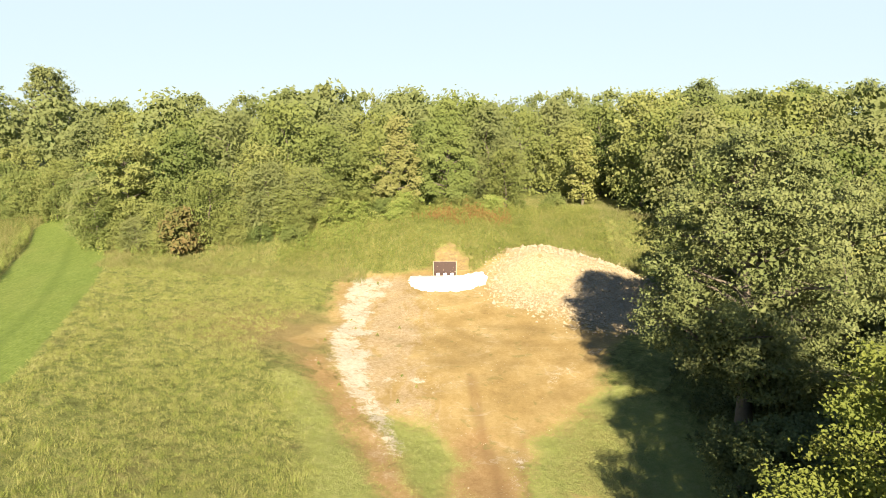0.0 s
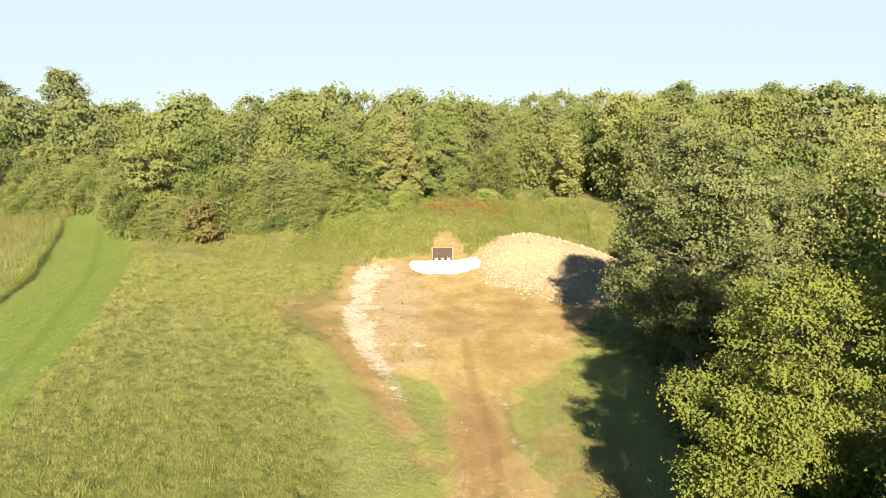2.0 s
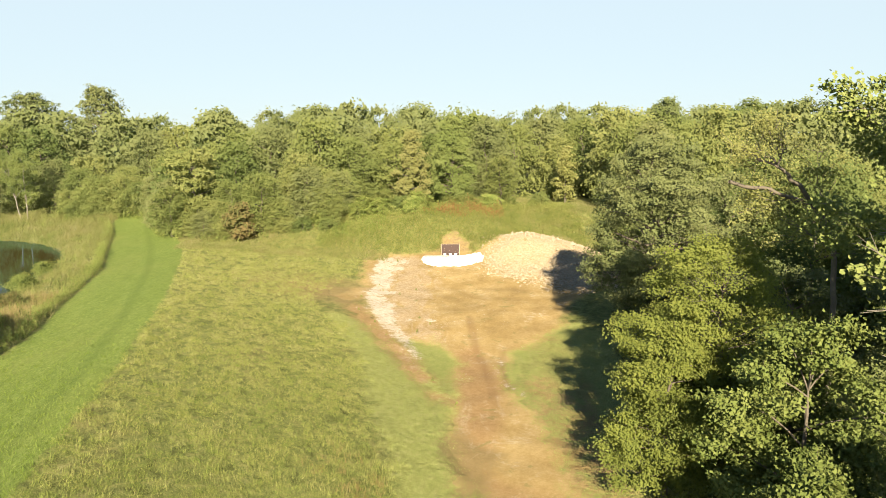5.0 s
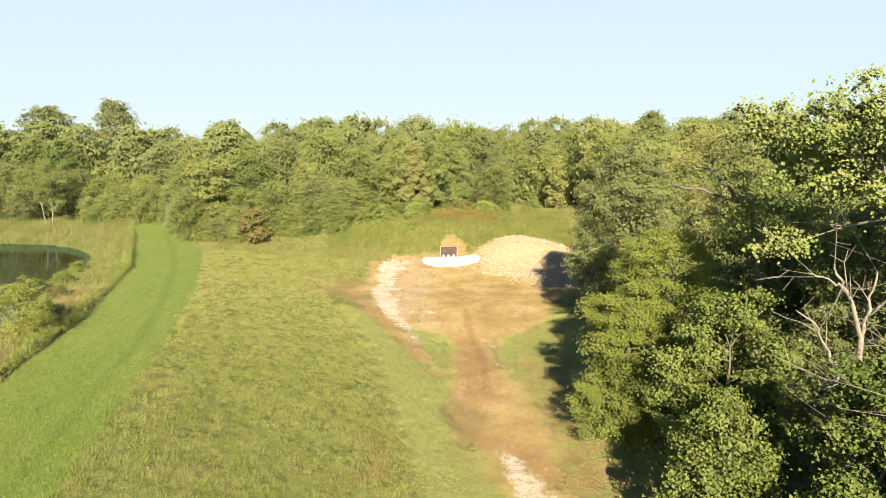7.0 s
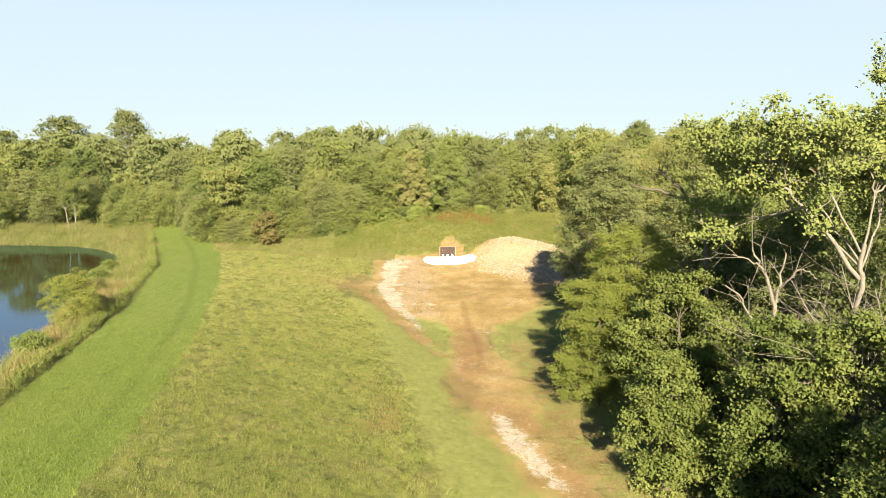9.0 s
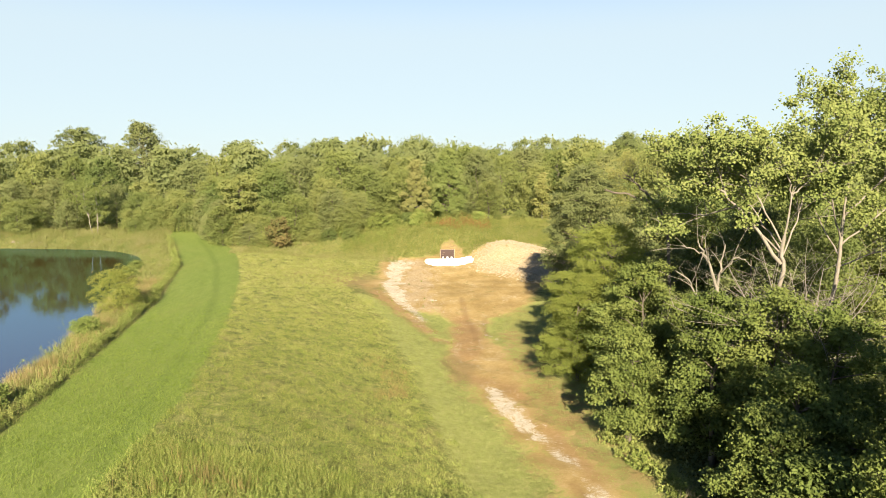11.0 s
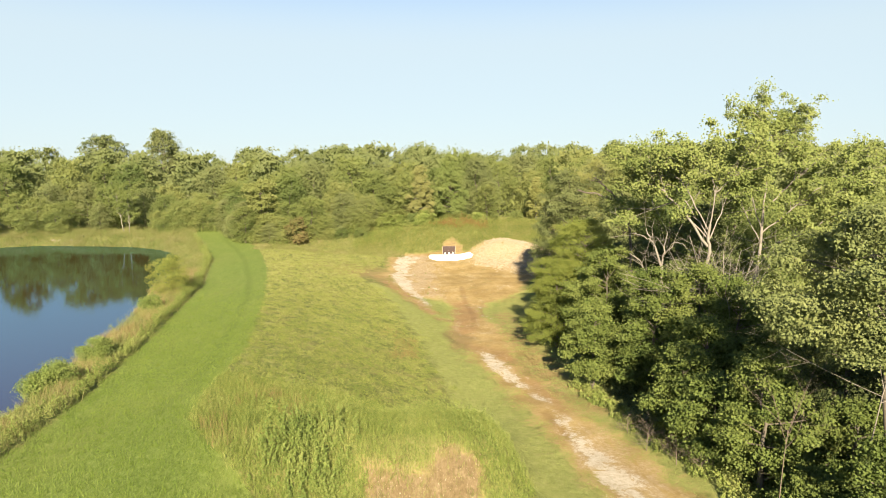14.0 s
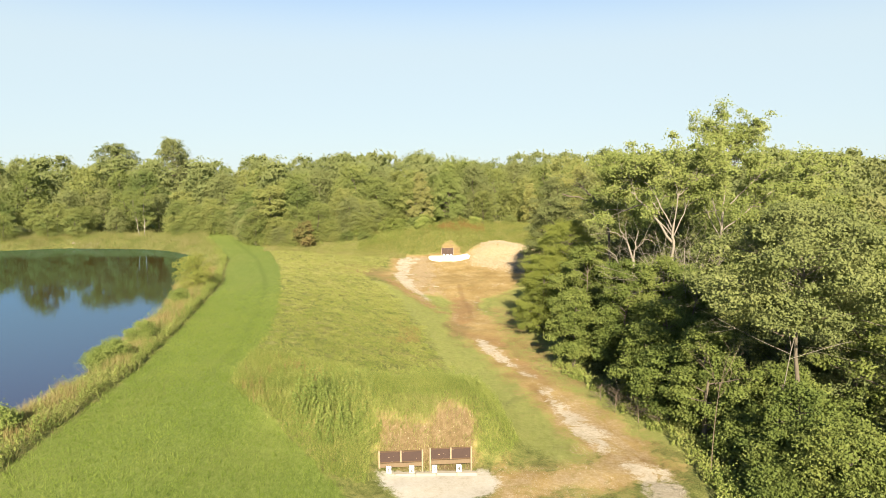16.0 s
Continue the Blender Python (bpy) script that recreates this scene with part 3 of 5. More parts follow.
gx, gy = axis(-60, 26, 0.48, 3000), axis(-42, 92, 0.48, 3500)
GX, GY = np.meshgrid(gx, gy)
GZ = ground_z(GX, GY)
nx, ny = len(gx), len(gy)
idx = np.arange(nx * ny).reshape(ny, nx)
gfaces = np.stack([idx[:-1, :-1], idx[:-1, 1:], idx[1:, 1:], idx[1:, :-1]], -1).reshape(-1, 4)
gme = mesh_from("ground", np.stack([GX, GY, GZ], -1).reshape(-1, 3), gfaces, ground_mat(), True)
for key, val in masks(GX.ravel(), GY.ravel()).items():
    at = gme.attributes.new(key, 'FLOAT', 'POINT')
    at.data.foreach_set("value", np.clip(val, -4, 4).astype(np.float32))
ground = tagged(new("ground", gme), "rolling ground of mown grass, dry meadow and bare tan earth", "ground", kind="structure")

# pond
m, nt, p, out = make_mat("pond_water")
p.inputs["Base Color"].default_value = (0.046, 0.033, 0.010, 1)
p.inputs["Roughness"].default_value = 0.6
p.inputs["Specular IOR Level"].default_value = 0.0
gloss = nt.nodes.new("ShaderNodeBsdfGlossy")
# blue put into the gloss colour stands in for a deeper mirrored sky
gloss.inputs["Color"].default_value = (0.32, 0.66, 1.0, 1)
gloss.inputs["Roughness"].default_value = 0.025
fres = nt.nodes.new("ShaderNodeFresnel")
fres.inputs["IOR"].default_value = 2.25
wv = noise_tex(nt, 1.6, 4, 0.6, coords(nt, "Object", (1.0, 2.2, 1.0)))
wb = nt.nodes.new("ShaderNodeBump")
wb.inputs["Strength"].default_value, wb.inputs["Distance"].default_value = 0.06, 0.04
nt.links.new(wv, wb.inputs["Height"])
nt.links.new(wb.outputs[0], gloss.inputs["Normal"])
nt.links.new(wb.outputs[0], fres.inputs["Normal"])
sheen = nt.nodes.new("ShaderNodeMixShader")
nt.links.new(fres.outputs[0], sheen.inputs[0])
nt.links.new(p.outputs[0], sheen.inputs[1])
nt.links.new(gloss.outputs[0], sheen.inputs[2])
nt.links.new(sheen.outputs[0], out.inputs[0])
WATER = m
bm = bmesh.new()
bm.faces.new([bm.verts.new((x + (1.6 if x > -60 else -2) , y + (1.5 if y > 60 else 0), WATER_Z)) for x, y in POND])
wme = bpy.data.meshes.new("water")
bm.to_mesh(wme)
bm.free()
wme.materials.append(WATER)
tagged(new("water", wme), "still dark pond reflecting the trees and sky", "pond", kind="structure")


# ---- plants ----
def tube(path, radii, sides, base):
    """Rings along a path: vertices and quads, counted from base."""
    path = np.asarray(path, float)
    tang = np.gradient(path, axis=0)
    tang /= np.linalg.norm(tang, axis=1)[:, None] + 1e-9
    ref = np.where(np.abs(tang[:, 2:3]) > 0.9, [[1.0, 0, 0]], [[0, 0, 1.0]])
    u = np.cross(tang, ref)
    u /= np.linalg.norm(u, axis=1)[:, None] + 1e-9
    w = np.cross(tang, u)
    a = np.arange(sides) * 2 * np.pi / sides
    ring = u[:, None] * np.cos(a)[None, :, None] + w[:, None] * np.sin(a)[None, :, None]
    v = (path[:, None] + ring * np.asarray(radii)[:, None, None]).reshape(-1, 3)
    i = np.arange(len(path) - 1)[:, None] * sides
    j = np.arange(sides)[None]
    k = (j + 1) % sides
    f = np.stack([i + j, i + k, i + sides + k, i + sides + j], -1).reshape(-1, 4) + base
    return v, f


def leaves(rng, centre, normal, size, tri=False, long=1.6):
    """One small blade a point: a folded four-cornered leaf, or a plain three-cornered one for far trees."""
    n = len(centre)
    normal = normal / (np.linalg.norm(normal, axis=1)[:, None] + 1e-9)
    r = rng.normal(size=(n, 3))
    u = np.cross(normal, r)
    u /= np.linalg.norm(u, axis=1)[:, None] + 1e-9
    w = np.cross(normal, u)
    s = (size * rng.uniform(0.65, 1.35, n))[:, None]
    if tri:
        v = np.stack([centre + u * s * 0.75, centre - u * s * 0.5 + w * s * 0.6, centre - u * s * 0.4 - w * s * 0.6], 1)
        return v.reshape(-1, 3), np.arange(n * 3).reshape(-1, 3)
    fold = normal * s * 0.18
    v = np.stack([centre + u * s * 0.5 * long, centre + w * s * 0.5 + fold, centre - u * s * 0.5 * long, centre - w * s * 0.5 + fold], 1)
    return v.reshape(-1, 3), np.arange(n * 4).reshape(-1, 4)


def crown_lobes(rng, height, radius, base, count, pointed=0.0, knob=1.0):
    """Lobes of a crown: centre and radius. They fill an uneven egg between base and height."""
    lobes = []
    for i in range(count):
        h = (i + rng.uniform(0.1, 0.9)) / count
        prof = math.sin(math.pi * min(max(0.12 + 0.80 * h ** 0.85, 0), 1)) ** 0.7
        prof = prof * (1 - pointed * h)
        ang = i * 2.39996 + rng.uniform(-0.5, 0.5)
        d = radius * prof * rng.uniform(0.35, 0.8) * (1.6 - 0.6 * knob)
        r = knob * radius * (0.44 - 0.14 * h) * rng.uniform(0.7, 1.3)
        z = base + (height - base) * (0.06 + 0.86 * h)
        lobes.append((np.array([d * math.cos(ang), d * math.sin(ang), min(z, height - 0.6 * r)]), r))
    lobes.append((np.array([rng.uniform(-0.1, 0.1) * radius, rng.uniform(-0.1, 0.1) * radius, height - 0.22 * radius]), 0.22 * radius))
    return lobes


def plant_parts(seed, height, radius, base, count, n_leaves, size, tri=False, trunk=0.0, pointed=0.0, flat=0.75, spray=0.35, lobes=None, lean=(0, 0), twigs=0, crown_fill=1.0, per_spray=14, sides=5, knob=1.0, shell=0.45, even=False, long=1.6, bough=1, inner=0, inner_size=0.3):
    rng = np.random.default_rng(seed)
    lobes = lobes or crown_lobes(rng, height, radius, base, count, pointed, knob)
    tr = trunk or height * 0.018
    top = np.array([lean[0], lean[1], base + 0.72 * (height - base)])
    lobes = [(c + np.array([lean[0], lean[1], 0]) * c[2] / top[2], r) for c, r in lobes]
    steps = np.linspace(0, 1, 7)[:, None]
    bend = rng.normal(0, 0.02 * height, (7, 3)) * [1, 1, 0] * steps
    path = steps * top + bend
    path[0, 2] = -0.4
    wood_v, wood_f, at = [], [], 0
    v, f = tube(path, tr * (1.25 - 1.05 * steps[:, 0]) * np.where(steps[:, 0] == 0, 1.35, 1), 7, at)
    wood_v.append(v), wood_f.append(f)
    at += len(v)
    for c, r in lobes[::bough]:
        k = np.clip((c[2] - 0.35 * np.hypot(c[0], c[1])) / max(top[2], 0.1), 0.12, 0.95)
        start = np.array([np.interp(k, steps[:, 0], path[:, i]) for i in range(3)])
        mid = start + (c - start) * 0.5 + [0, 0, 0.06 * height * rng.uniform(-0.3, 1)] + rng.normal(0, 0.12 * r, 3)
        s = np.linspace(0, 1, 5)[:, None]
        q = (1 - s) ** 2 * start + 2 * s * (1 - s) * mid + s * s * c
        rr = tr * (0.5 - 0.25 * k) * np.linspace(1, 0.35, 5)
        v, f = tube(q, rr, sides, at)
        wood_v.append(v), wood_f.append(f)
        at += len(v)
        for _ in range(2 + twigs):
            d = rng.normal(size=3)
            d[2] = abs(d[2]) * 0.7
            d /= np.linalg.norm(d)
            s3 = np.linspace(0, 1, 3)[:, None]
            o = q[rng.integers(2, 5)]
            q3 = o + d * r * 0.9 * s3 + rng.normal(0, 0.05 * r, (3, 3)) * s3
            v, f = tube(q3, rr[-1] * np.array([0.8, 0.5, 0.2]), 3, at)
            wood_v.append(v), wood_f.append(f)
            at += len(v)
    area = np.array([r * r for _, r in lobes])
    share = np.maximum((n_leaves * crown_fill * area / area.sum()).astype(int), 8)
    cs, ns = [], []
    for (c, r), n in zip(lobes, share):
        sprays = max(6, n // per_spray)
        d = rng.normal(size=(sprays, 3))
        d[:, 2] += 0.25
        d /= np.linalg.norm(d, axis=1)[:, None]
        rad = r * (shell + (1.1 - shell) * rng.random(sprays) ** 0.7)
        sc = c + d * rad[:, None] * [1, 1, flat]
        pick = rng.integers(0, sprays, n)
        off = rng.normal(0, spray, (n, 3)) * [1, 1, 0.55]
        cs.append(sc[pick] + off)
        ns.append(d[pick] * 0.5 + rng.normal(0, 0.2, (n, 3)) + [0.04, -0.6, 0.42] if even else d[pick] * 0.75 + rng.normal(0, 0.62, (n, 3)) + [0.03, -0.45, 0.38])
    lv, lf = leaves(rng, np.concatenate(cs), np.concatenate(ns), size, tri, long)
    if inner:                               # the dense foliage inside each bough, which keeps the light out
        mid = np.repeat(np.arange(len(lobes)), inner)
        d = rng.normal(size=(len(mid), 3))
        d *= (0.72 * rng.random(len(mid)) ** 0.4 / np.linalg.norm(d, axis=1))[:, None]
        ic = np.array([c for c, _ in lobes])[mid] + d * np.array([r for _, r in lobes])[mid][:, None] * [1, 1, flat]
        iv, if_ = leaves(rng, ic, rng.normal(size=(len(mid), 3)), inner_size, tri, long)
        lv, lf = np.concatenate([lv, iv]), np.concatenate([lf, if_ + len(lv)])
    return np.concatenate(wood_v), np.concatenate(wood_f), lv, lf


def plant(name, spec, leaf, bark, label, category, group="", at=(0, 0), z=None, turn=0.0, scale=1.0):
    """A tree or shrub: an empty at its foot that carries trunk and crown."""
    wv_, wf_, lv_, lf_ = plant_parts(**spec)
    root = new(name)
    root.empty_display_size = 0.3
    t = new("trunk", mesh_from("trunk", wv_, wf_, bark, True))
    c = new("crown", mesh_from("crown", lv_, lf_, leaf))
    t.parent = c.parent = root
    tagged(root, label, category, group)
    zz = float(ground_z(at[0], at[1], False)) if z is None else z
    root.matrix_basis = pose(at[0], at[1], zz - 0.05, 0, 0, turn) @ Matrix.Scale(scale, 4)
    return root


def blades(rng, x, y, height, width, lean=0.35, out=None, z0=-0.03, sway=(0.0, 0.0)):
    """Grass: one narrow three-cornered blade a point, standing on the ground."""
    n = len(x)
    z = ground_z(x, y) + z0
    a = rng.uniform(0, 2 * np.pi, n)
    h = height * rng.uniform(0.55, 1.25, n)
    w = width * rng.uniform(0.6, 1.3, n)
    l = h * np.abs(rng.normal(0, lean, n))
    b = rng.uniform(0, 2 * np.pi, n) if out is None else out + rng.normal(0, 0.5, n)
    base = np.stack([x, y, z], 1)
    side = np.stack([np.cos(a) * w, np.sin(a) * w, np.zeros(n)], 1)
    tip = base + np.stack([np.cos(b) * l + sway[0] * h, np.sin(b) * l + sway[1] * h, h], 1)
    v = np.stack([base - side, base + side, tip], 1).reshape(-1, 3)
    return v, np.arange(3 * n).reshape(-1, 3)


def tufted(rng, n, per, spread, x0, x1, y0, y1, keep):
    """Points in tufts inside a box, kept where keep(x, y) says so."""
    cx, cy = rng.uniform(x0, x1, n), rng.uniform(y0, y1, n)
    ok = keep(cx, cy)
    cx, cy = cx[ok], cy[ok]
    k = np.repeat(np.arange(len(cx)), per)
    return cx[k] + rng.normal(0, spread, len(k)), cy[k] + rng.normal(0, spread, len(k)), k


def stuff(name, v, f, mat, label, category):
    return tagged(new(name, mesh_from(name, v, f, mat)), label, category, kind="stuff")


RNG = np.random.default_rng(7)


# ---- meadow, mown grass, bank ----
def in_meadow(x, y):
    lo, hi = lerp(y, LAWN_R) - 0.15 - 0.35 * soft(x * 2.1, y * 1.7, 5.5), lerp(y, MEADOW_R) + 1.1 * soft(x, y) + RNG.normal(0, 0.35, np.shape(x))
    bare = line_dist(x, y, BAREPATCH) - 0.4 + 0.9 * soft(x * 0.7, y * 0.7, 8)
    thin = RNG.random(np.shape(x)) < sstep(-bare, -1.2, 1.2)
    hole = soft(x * 1.9, y * 1.3, 3.3) > 0.52 + 0.07 * np.maximum(x - lo - 4.0, 0)
    return (x > lo) & (x < hi) & (y > -16) & (y < 70) & thin & ~hole & ((bermlet(x, y) < 0.4) | (y > -12))


def tussocks(rng, n, per, spread, keep, height, width, lean):
    """Grass tufts, each lodged over to a side of its own."""
    cx, cy = rng.uniform(-42, 3, n), rng.uniform(-16, 71, n)
    ok = keep(cx, cy)
    cx, cy = cx[ok], cy[ok]
    k = np.repeat(np.arange(len(cx)), per)
    own, way = rng.lognormal(0, 0.4, len(cx)), 1.5 * soft(cx * 0.5, cy * 0.5, 1.0) + rng.uniform(-3.1, 3.1, len(cx))
    a, r = rng.uniform(0, 6.283, len(k)), spread * np.sqrt(rng.random(len(k))) * own[k] ** 0.6
    x, y = cx[k] + r * np.cos(a), cy[k] + r * np.sin(a)
    return blades(rng, x, y, height * own[k] * (1.1 - 0.5 * r / spread), width, lean, out=way[k])


stuff("meadow_grass", *tussocks(RNG, 62000, 10, 0.17, in_meadow, 0.25, 0.0105, 1.0), GRASS, "knee-high meadow grass, green turning straw-coloured", "grass")
stuff("grass_tussocks", *tussocks(RNG, 13000, 30, 0.28, lambda x, y: in_meadow(x, y) & (soft(x * 0.45, y * 0.45, 2.0) + RNG.normal(0, 0.4, np.shape(x)) > -0.35), 0.36, 0.0105, 1.05), WISP, "taller pale tussocks standing in the meadow", "grass")
ux, uy, _ = tufted(RNG, 1800, 12, 0.16, -12, 2, 2, 24, lambda x, y: in_meadow(x, y) & (line_dist(x, y, [(-6.5, 15, 1.2), (-4.0, 9, 2.0), (-5.5, 6, 1.0)]) + soft(x, y, 3) > RNG.random(np.shape(x)) * 1.5))
stuff("seeding_dock", *blades(RNG, ux, uy, 0.4, 0.018, 0.5), DOCK, "patch of rust-brown seeding weeds in the meadow", "weeds")


def in_lawn(x, y):
    m_ = masks(x, y)
    return (m_["lawn"] > 0) & (y > -42) & (y < 90)


def in_path(x, y):
    m_ = masks(x, y)
    return ((m_["mown"] > -0.3) | (m_["scrub"] > 0) | (m_["weedy"] > 0.2) | (line_dist(x, y, SIDE_GRASS) + soft(x, y, 6) > 0)) & ((m_["sand"] < 0.6) | (m_["scrub"] > 0.2) | (m_["weedy"] > 0.2)) & (m_["chalk"] < 0)


lx, ly, _ = tufted(RNG, 95000, 2, 0.1, -56, 1, -42, 60, in_lawn)
stuff("lawn_grass", *blades(RNG, lx, ly, 0.07, 0.014, 0.8), TURF, "short mown bright green lawn grass", "grass")
nx_, ny_, nk = tufted(RNG, 76000, 5, 0.12, -34, 0, -40, 34, lambda x, y: in_lawn(x, y) & (RNG.random(np.shape(x)) < 1 - sstep(y, -4, 34)))
stuff("lawn_tufts", *blades(RNG, nx_, ny_, 0.15 * (0.5 + RNG.random(76000)[nk]), 0.02, 0.9), TURF, "slightly longer tufts in the mown lawn", "grass")
qx, qy, _ = tufted(RNG, 34000, 3, 0.12, -13, 18, -24, 43, in_path)
stuff("path_grass", *blades(RNG, qx, qy, 0.10, 0.014, 0.8), PATHG, "short thin grass beside the dirt track", "grass")


def in_bank(x, y):
    d = poly_dist(x, y, POND)
    return (d < 0.5) & (d > -16) & (x < lerp(y, LAWN_L) - 0.05) & (y > -44) & (y < 92) & (ground_z(x, y, False) > WATER_Z - 0.25)


rx_, ry_, rk = tufted(RNG, 60000, 10, 0.2, -112, -20, -44, 92, in_bank)
rh = (0.55 + 0.35 * sstep(ry_, 60, 75)) * (1 + 0.5 * soft(rx_ * 0.5, ry_ * 0.5, 5.0))
stuff("bank_grass", *blades(RNG, rx_, ry_, rh * 1.15, 0.016, 0.7), REED, "tall straw and green grasses along the pond bank", "grass")


def bank_rim(x, y):
    return in_bank(x, y) & (soft(x * 0.9, y * 0.9, 2.2) > -0.25)


def verge(x, y):
    e = lerp(y, LAWN_L) - x
    return (e > 0.05) & (e < 1.1 + 0.5 * soft(x, y)) & (y > -44) & (y < 84)


def weed_mass(n, box, keep, height, size, seed, tall=0.0, per=12, fade=None):
    """Upright weeds: leaves up each stem, broad below and narrow at the top."""
    rng = np.random.default_rng(seed)
    x, y, k = tufted(rng, n, per, 0.0, *box, keep)
    own = height * rng.lognormal(0, 0.4, n) + tall * rng.random(n) ** 5
    top = own[k] * np.clip(0.75 + 0.6 * soft(x * 0.8, y * 0.8, seed), 0.3, 2)
    if fade:
        top = top * fade(x, y)
    u = rng.random(len(x)) ** 0.7
    wide = (0.08 + 0.14 * top) * (1.15 - u)
    a = rng.uniform(0, 6.283, len(x))
    x, y = x + wide * np.cos(a), y + wide * np.sin(a)
    z = ground_z(x, y) + top * u
    nrm = rng.normal(0, 0.75, (len(x), 3)) + [0.03, -0.5, 0.5] + np.stack([np.cos(a), np.sin(a), 0 * a], 1) * 0.5
    return leaves(rng, np.stack([x, y, z], 1), nrm, size, tri=True)


stuff("bank_weeds", *weed_mass(34000, (-112, -20, -44, 92), bank_rim, 0.6, 0.062, 14, 0.8, 17), WEED, "green weeds crowding the pond bank", "weeds")


DRYBANK = leaf_mat("dry_bank_grass_blade", [(0.1, (0.150, 0.118, 0.046)), (0.5, (0.232, 0.182, 0.080)), (0.9, (0.310, 0.262, 0.132))], glow=0.3, patch=0.6, own=0)


def dry_bank(x, y):
    return (in_bank(x, y) | verge(x, y)) & (lerp(y, LAWN_L) - x > 0.9) & (soft(x * 0.5, y * 0.42, 1.1) > -0.05)


dx, dy, _ = tufted(RNG, 9000, 14, 0.12, -44, -18, -30, 40, dry_bank)
stuff("dry_grass", *blades(RNG, dx, dy, 0.8, 0.016, 0.4), DRYBANK, "brown dead grass along the pond bank", "grass")


stuff("verge_weeds", *weed_mass(80000, (-56, -20, -44, 84), verge, 0.75, 0.062, 16, 0.5, 20), WEED, "strip of uncut weeds edging the lawn", "weeds")


TRACK_SIDE = [(11.5, 2, 0.8), (13.2, -6, 1.0), (15.4, -13, 1.3), (17.2, -19, 1.8), (17.6, -28, 2.4)]
stuff("track_weeds", *weed_mass(9000, (9, 21, -31, 4), lambda x, y: line_dist(x, y, TRACK_SIDE) + 0.6 * soft(x, y, 1.5) > 0, 0.5, 0.09, 17, 0.8), WEED, "green weeds between the track and the trees", "weeds")


# brush in the dark oak leaf, a colour that deepens the shade here
stuff("undergrowth", *weed_mass(7000, (13, 32, -32, 45), lambda x, y: (line_dist(x, y, [(19, 41, 3.5), (17.5, 30, 3.2), (16.5, 20, 2.6), (17, 10, 3.0), (18, -5, 3.5), (22, -14, 5.0), (24, -26, 5.5)]) + 0.8 * soft(x, y, 4.0) > 0), 0.8, 0.15, 28, 1.0, 13), OAK, "shady undergrowth beneath the trees", "weeds")


def on_near_berm(x, y):
    m_ = masks(x, y)
    face = (m_["sand"] > 0.1) | ((x > -4.6) & (x < 1.9) & (y < -20.6))
    return ((bermlet(x, y) > 0.12) | ((x < -5) & (y < -7) & (x < lerp(y, MEADOW_R)))) & ~face & (m_["lawn"] < 0.1) & (m_["mown"] < 0.6)


def berm_fade(x, y):
    return 0.5 + 0.5 * sstep(x - lerp(y, LAWN_R), 0.2, 3.2) * sstep(bermlet(x, y), 0.05, 0.6)


stuff("berm_weeds", *weed_mass(17000, (-17, 6.5, -25, -5), on_near_berm, 0.5, 0.05, 11, 1.0, 16, berm_fade), WEED, "rank green weeds over the earth backstop", "weeds")


def berm_left(x, y):
    return (np.hypot((x + 7.8) / 2.6, (y + 19.6) / 2.2) + RNG.random(np.shape(x)) * 0.7 < 1.25 + 0.3 * soft(x, y)) & (masks(x, y)["lawn"] < 0.1)


stuff("tall_weeds", *weed_mass(900, (-12, -3, -24, -15), berm_left, 1.15, 0.075, 12, 0.9, 75), TALLW, "shoulder-high leafy weeds at the backstop's end", "weeds")


hx, hy, _ = tufted(RNG, 260, 8, 0.14, -16, -9, -19, -9, lambda x, y: on_near_berm(x, y) & (soft(x * 0.8, y * 0.8, 7.7) > 0.15))
stuff("dead_stalks", *blades(RNG, hx, hy, 0.95, 0.014, 0.25), DOCK, "brown dead stalks standing among the backstop's weeds", "weeds")


def on_far_berm(x, y):
    m_ = masks(x, y)
    return (y > 67.6 + 0.8 * soft(x, y) + RNG.normal(0, 0.5, np.shape(x))) & (y < 84) & (x > -18) & (x < 19) & (m_["sand"] < 0) & (m_["pile"] < -0.2)


stuff("berm_weeds", *weed_mass(13000, (-18, 19, 66, 84), on_far_berm, 0.6, 0.078, 13, 0.9, 12), BANKG, "olive green weeds over the far earth bank", "weeds")
stuff("leafy_weeds", *weed_mass(2600, (-20, -5, 67, 80), lambda x, y: on_far_berm(x, y) & (line_dist(x, y, [(-17, 70, 1.2), (-11, 72.5, 2.0), (-8, 76, 1.5)]) + 1.2 * soft(x * 0.8, y * 0.8, 4.4) > 0), 0.8, 0.13, 18, 0.9, 14), WEED, "bright green leafy weeds at the bank's foot", "weeds")


stuff("rusty_weeds", *weed_mass(3600, (-10, 10, 71, 82), lambda x, y: on_far_berm(x, y) & (line_dist(x, y, [(-2, 75.2, 1.4), (2.5, 76, 2.3), (7, 76.5, 1.3)]) + 1.3 * soft(x * 0.7, y * 0.7, 6.0) > 0), 0.75, 0.11, 15, 0.8, 13), RUSTW, "rust-tinged sumac weeds along the bank's crest", "weeds")


stuff("gully_weeds", *weed_mass(420, (-10, 6, 18, 66), lambda x, y: (masks(x, y)["sand"] > 0.3) & (x < 1 - 0.06 * (y - 20)) & (soft(x * 1.1, y * 1.1, 9.5) + RNG.normal(0, 0.3, np.shape(x)) > 0.55), 0.24, 0.055, 19, 0.2, 40), BANKG, "small weed tufts on the bare washed ground", "weeds")


ex, ey, _ = tufted(RNG, 10000, 6, 0.15, -17, 6.5, -25, -5, on_near_berm)
stuff("berm_grass", *blades(RNG, ex, ey, 0.55, 0.012, 0.6), GRASS, "grass stems among the weeds of the backstop", "grass")


